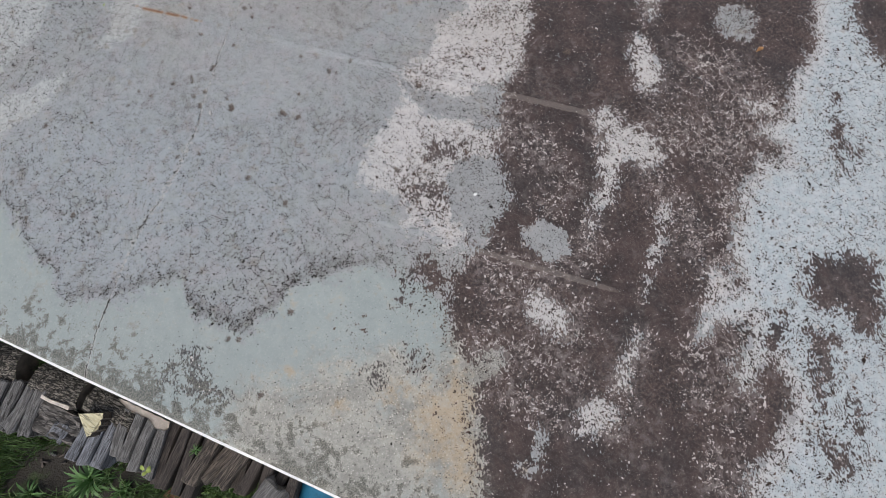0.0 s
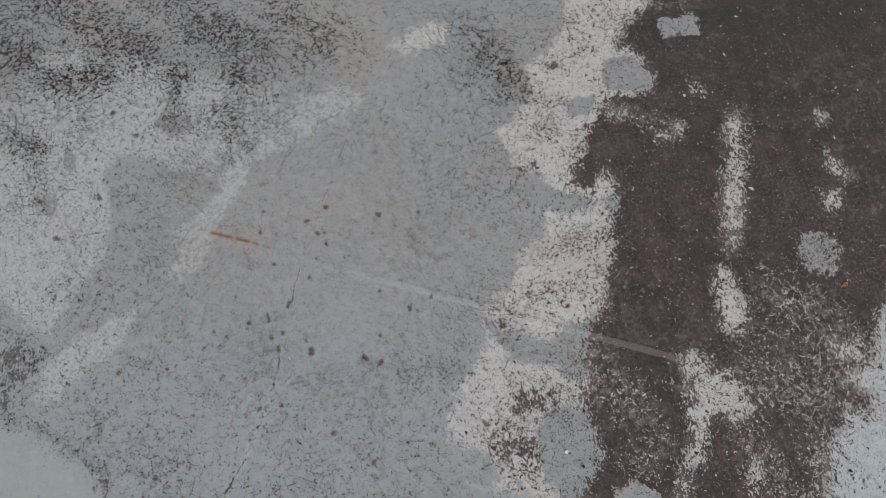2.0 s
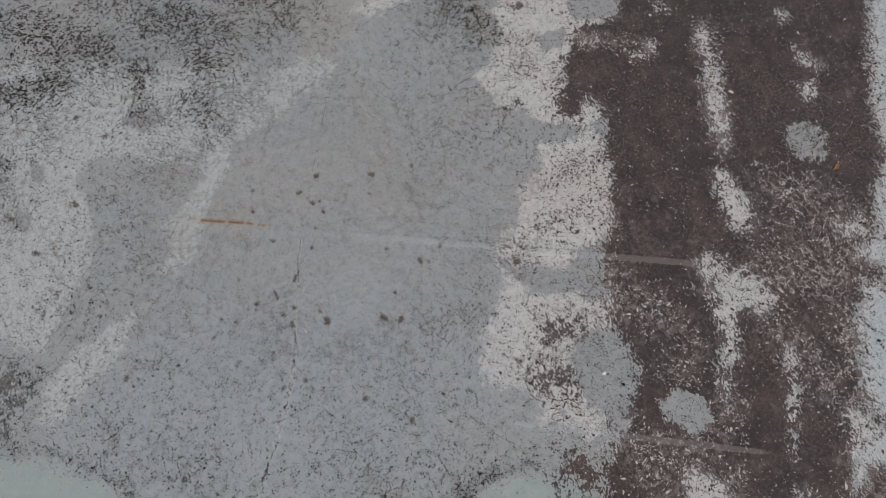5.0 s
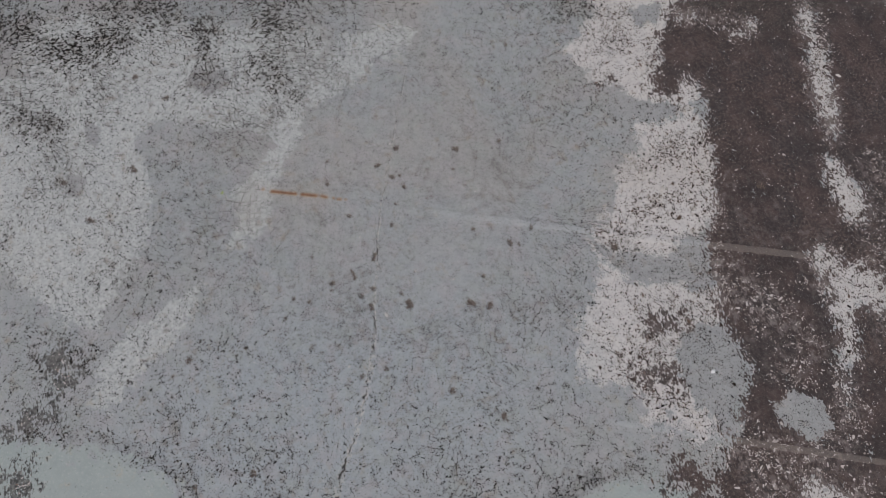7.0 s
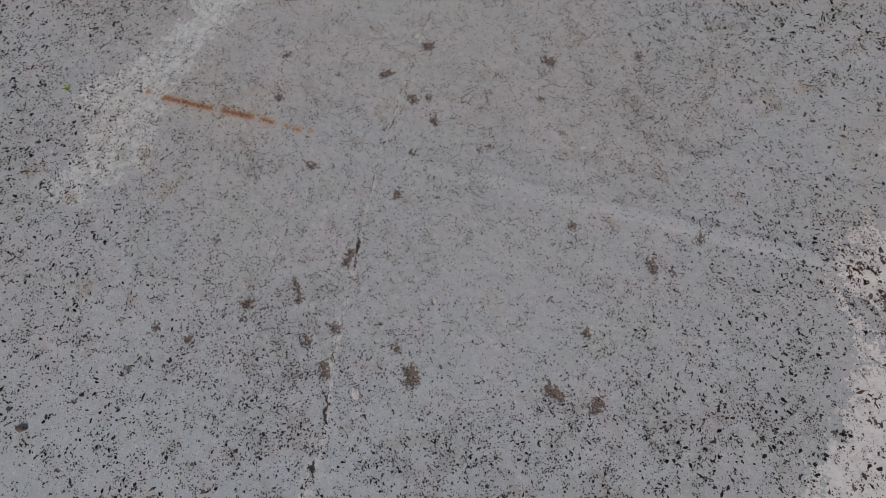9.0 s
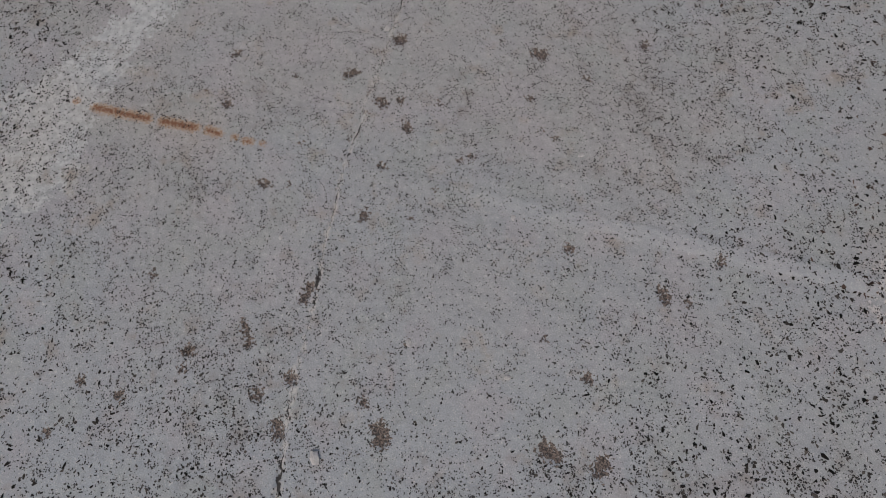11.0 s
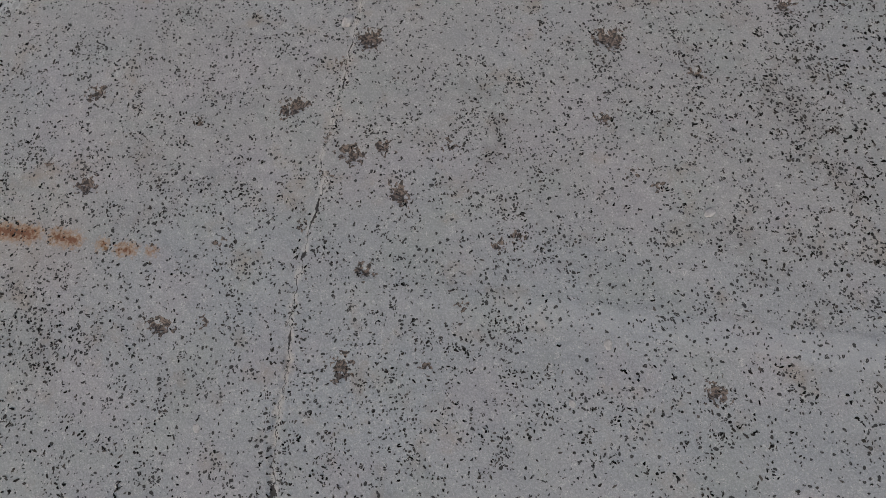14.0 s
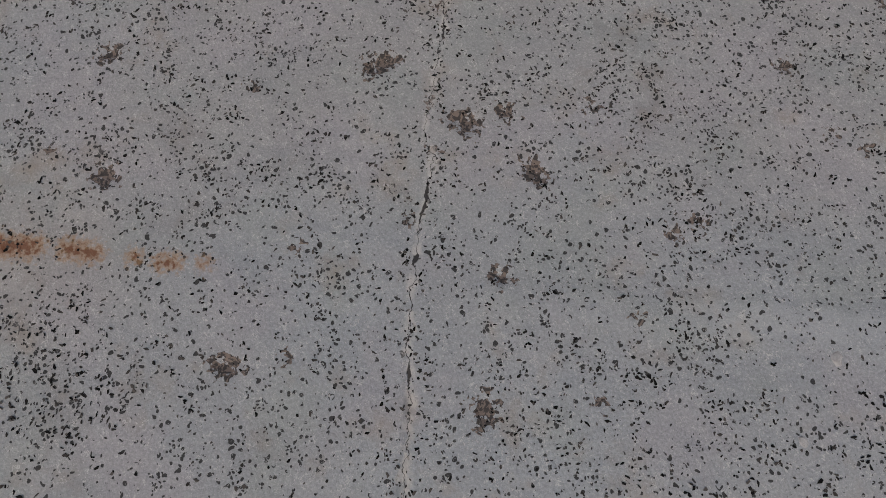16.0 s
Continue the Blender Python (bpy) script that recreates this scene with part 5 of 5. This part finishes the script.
for k in range(3):
    billet(-2.66 + 0.095 * k, -1.755 - 0.03 * k, 0.29 + 0.03 * k, 0.088, 0.27 - 0.03 * (k == 2), 66, 30 + k, BLUE_GREY_WOOD, "short blue-grey timber offcut standing on edge", name="timber_offcut", group="offcuts beside the wall")
for k in range(4):
    billet(-2.325 + 0.083 * k, -1.705 - 0.068 * k, 0.43 - 0.03 * (k % 2), 0.084, 0.26 + 0.012 * (k % 3), 68, 40 + k, GREY_WOOD, "long grey weathered plank set on edge", name="plank", group="planks beside the wall")
for k in range(4):
    billet(-2.02 + 0.085 * k, -1.94 - 0.05 * k, 0.46, 0.078, 0.21 + 0.03 * ((k * 3) % 4) / 3, 70 - 9 * (k % 2), 50 + k, BLACK_WOOD, "dark rotten billet among the firewood")
for k in range(3):
    billet(-1.70 + 0.105 * k, -2.02 - 0.055 * k, 0.40 - 0.04 * k, 0.115, 0.27 - 0.05 * (k % 2), 52 - 16 * (k % 2), 60 + k, BROWN_WOOD, "brown split billet with open grain")
for k in range(5):
    billet(-1.42 + 0.095 * k, -2.10 - 0.055 * k, 0.40, 0.085, 0.19 + 0.03 * ((k * 2) % 3), 66 - 11 * (k % 2), 70 + k, BLACK_WOOD, "dark rotten billet among the firewood")
billet(-1.235, -2.395, 0.27, 0.22, 0.27, 40, 80, GREY_WOOD, "square grey block of weathered timber", name="timber_block", group="")
wedge(-2.60, -1.545, -38)
for k in range(22):
    spread = random.Random(90 + k)
    billet(-3.12 + 0.035 * k + spread.uniform(-0.05, 0.05), -1.80 - 0.008 * k + spread.uniform(-0.09, 0.07), spread.uniform(0.03, 0.08), spread.uniform(0.010, 0.022), 0.014, spread.uniform(0, 180), 90 + k,
           (BROWN_WOOD, BLACK_WOOD, GREY_WOOD)[k % 3], "small splinter of wood lying on the soil", name="wood_splinter", group="splinters on the soil")
rosette(-2.72, -2.06, 64, 0.24, 0.011, WEED, "bright green weed with long narrow leaves beside the planks", "weed_rosette")
rosette(-2.45, -2.19, 26, 0.17, 0.009, WEED, "small green weed with narrow leaves in the grass", "weed_rosette", seed=4)
rosette(-3.22, -2.10, 24, 0.18, 0.009, WEED, "small green weed with narrow leaves in the grass", "weed_rosette", seed=5)
rosette(-1.76, -1.955, 22, 0.065, 0.0035, WEED, "little green sprout growing between the billets", "sprout", GROUND + 0.235, 6)
sprig(-2.15, -2.20)
pot_shard()
tarpaulin()
grass_patch()


# ---- small things on the slab ----
def dry_leaf():
    bm = bmesh.new()
    rows = []
    for i in range(9):
        k = i / 8
        w = 0.011 * math.sin(math.pi * (0.06 + 0.90 * k)) ** 0.9
        z = 0.0075 * math.sin(math.pi * k) + 0.003 * math.sin(7 * k)
        rows.append([bm.verts.new((0.042 * (k - 0.5), q * w, z + 0.004 * abs(q))) for q in (-1, -0.5, 0, 0.5, 1)])
    for a, b in zip(rows, rows[1:]):
        for j in range(4):
            bm.faces.new((a[j], a[j + 1], b[j + 1], b[j]))
    bmesh.ops.solidify(bm, geom=bm.faces[:], thickness=0.0006)
    thing("dry_leaf", bm, DRY_LEAF, Matrix.Translation((2.042, -0.407, 0.0012)) @ pose(0, 0, 0, 0, 0, 24), "curled orange-brown dry leaf lying on the dark crust", "leaf", smooth=True)


def chip(x, y, size, seed, label, name="lime_chip", material=CHIP):
    rnd = random.Random(seed)
    bm = bmesh.new()
    bmesh.ops.create_icosphere(bm, subdivisions=2, radius=1.0)
    for v in bm.verts:
        k = 1 + 0.35 * noise.noise(v.co * 1.7 + Vector((seed, 0, 0)))
        v.co = Vector((v.co.x * size * k, v.co.y * size * 0.7 * k, v.co.z * size * 0.32 * k))
    thing(name, bm, material, Matrix.Translation((x, y, 0.22 * size)) @ pose(0, 0, 0, 0, 0, rnd.uniform(0, 180)), label, "chip")


dry_leaf()
chip(0.522, -0.934, 0.010, 1, "small white lime chip lying on the grey concrete")
for k, (cx, cy, size) in enumerate(((-0.687, -0.303, 0.011), (-0.518, -0.160, 0.007), (-0.355, -0.025, 0.006), (-0.454, 0.451, 0.009), (-0.154, 0.111, 0.007),
                                    (-0.373, -0.243, 0.006), (-0.302, 0.017, 0.006), (-0.704, 0.058, 0.005), (-0.890, -0.459, 0.006))):
    chip(cx, cy, size, 10 + k, "pale mortar crumb stuck to the grey concrete", "mortar_crumb", CRUMB)
chip(-1.271, -0.260, 0.010, 2, "small reddish-brown twig end lying on the concrete", "twig_end", BROWN_WOOD)
rosette(-1.232, 0.439, 14, 0.014, 0.0016, LIME_LEAF, "tiny yellow-green moss tuft on the concrete", "moss_tuft", 0.001, 9)
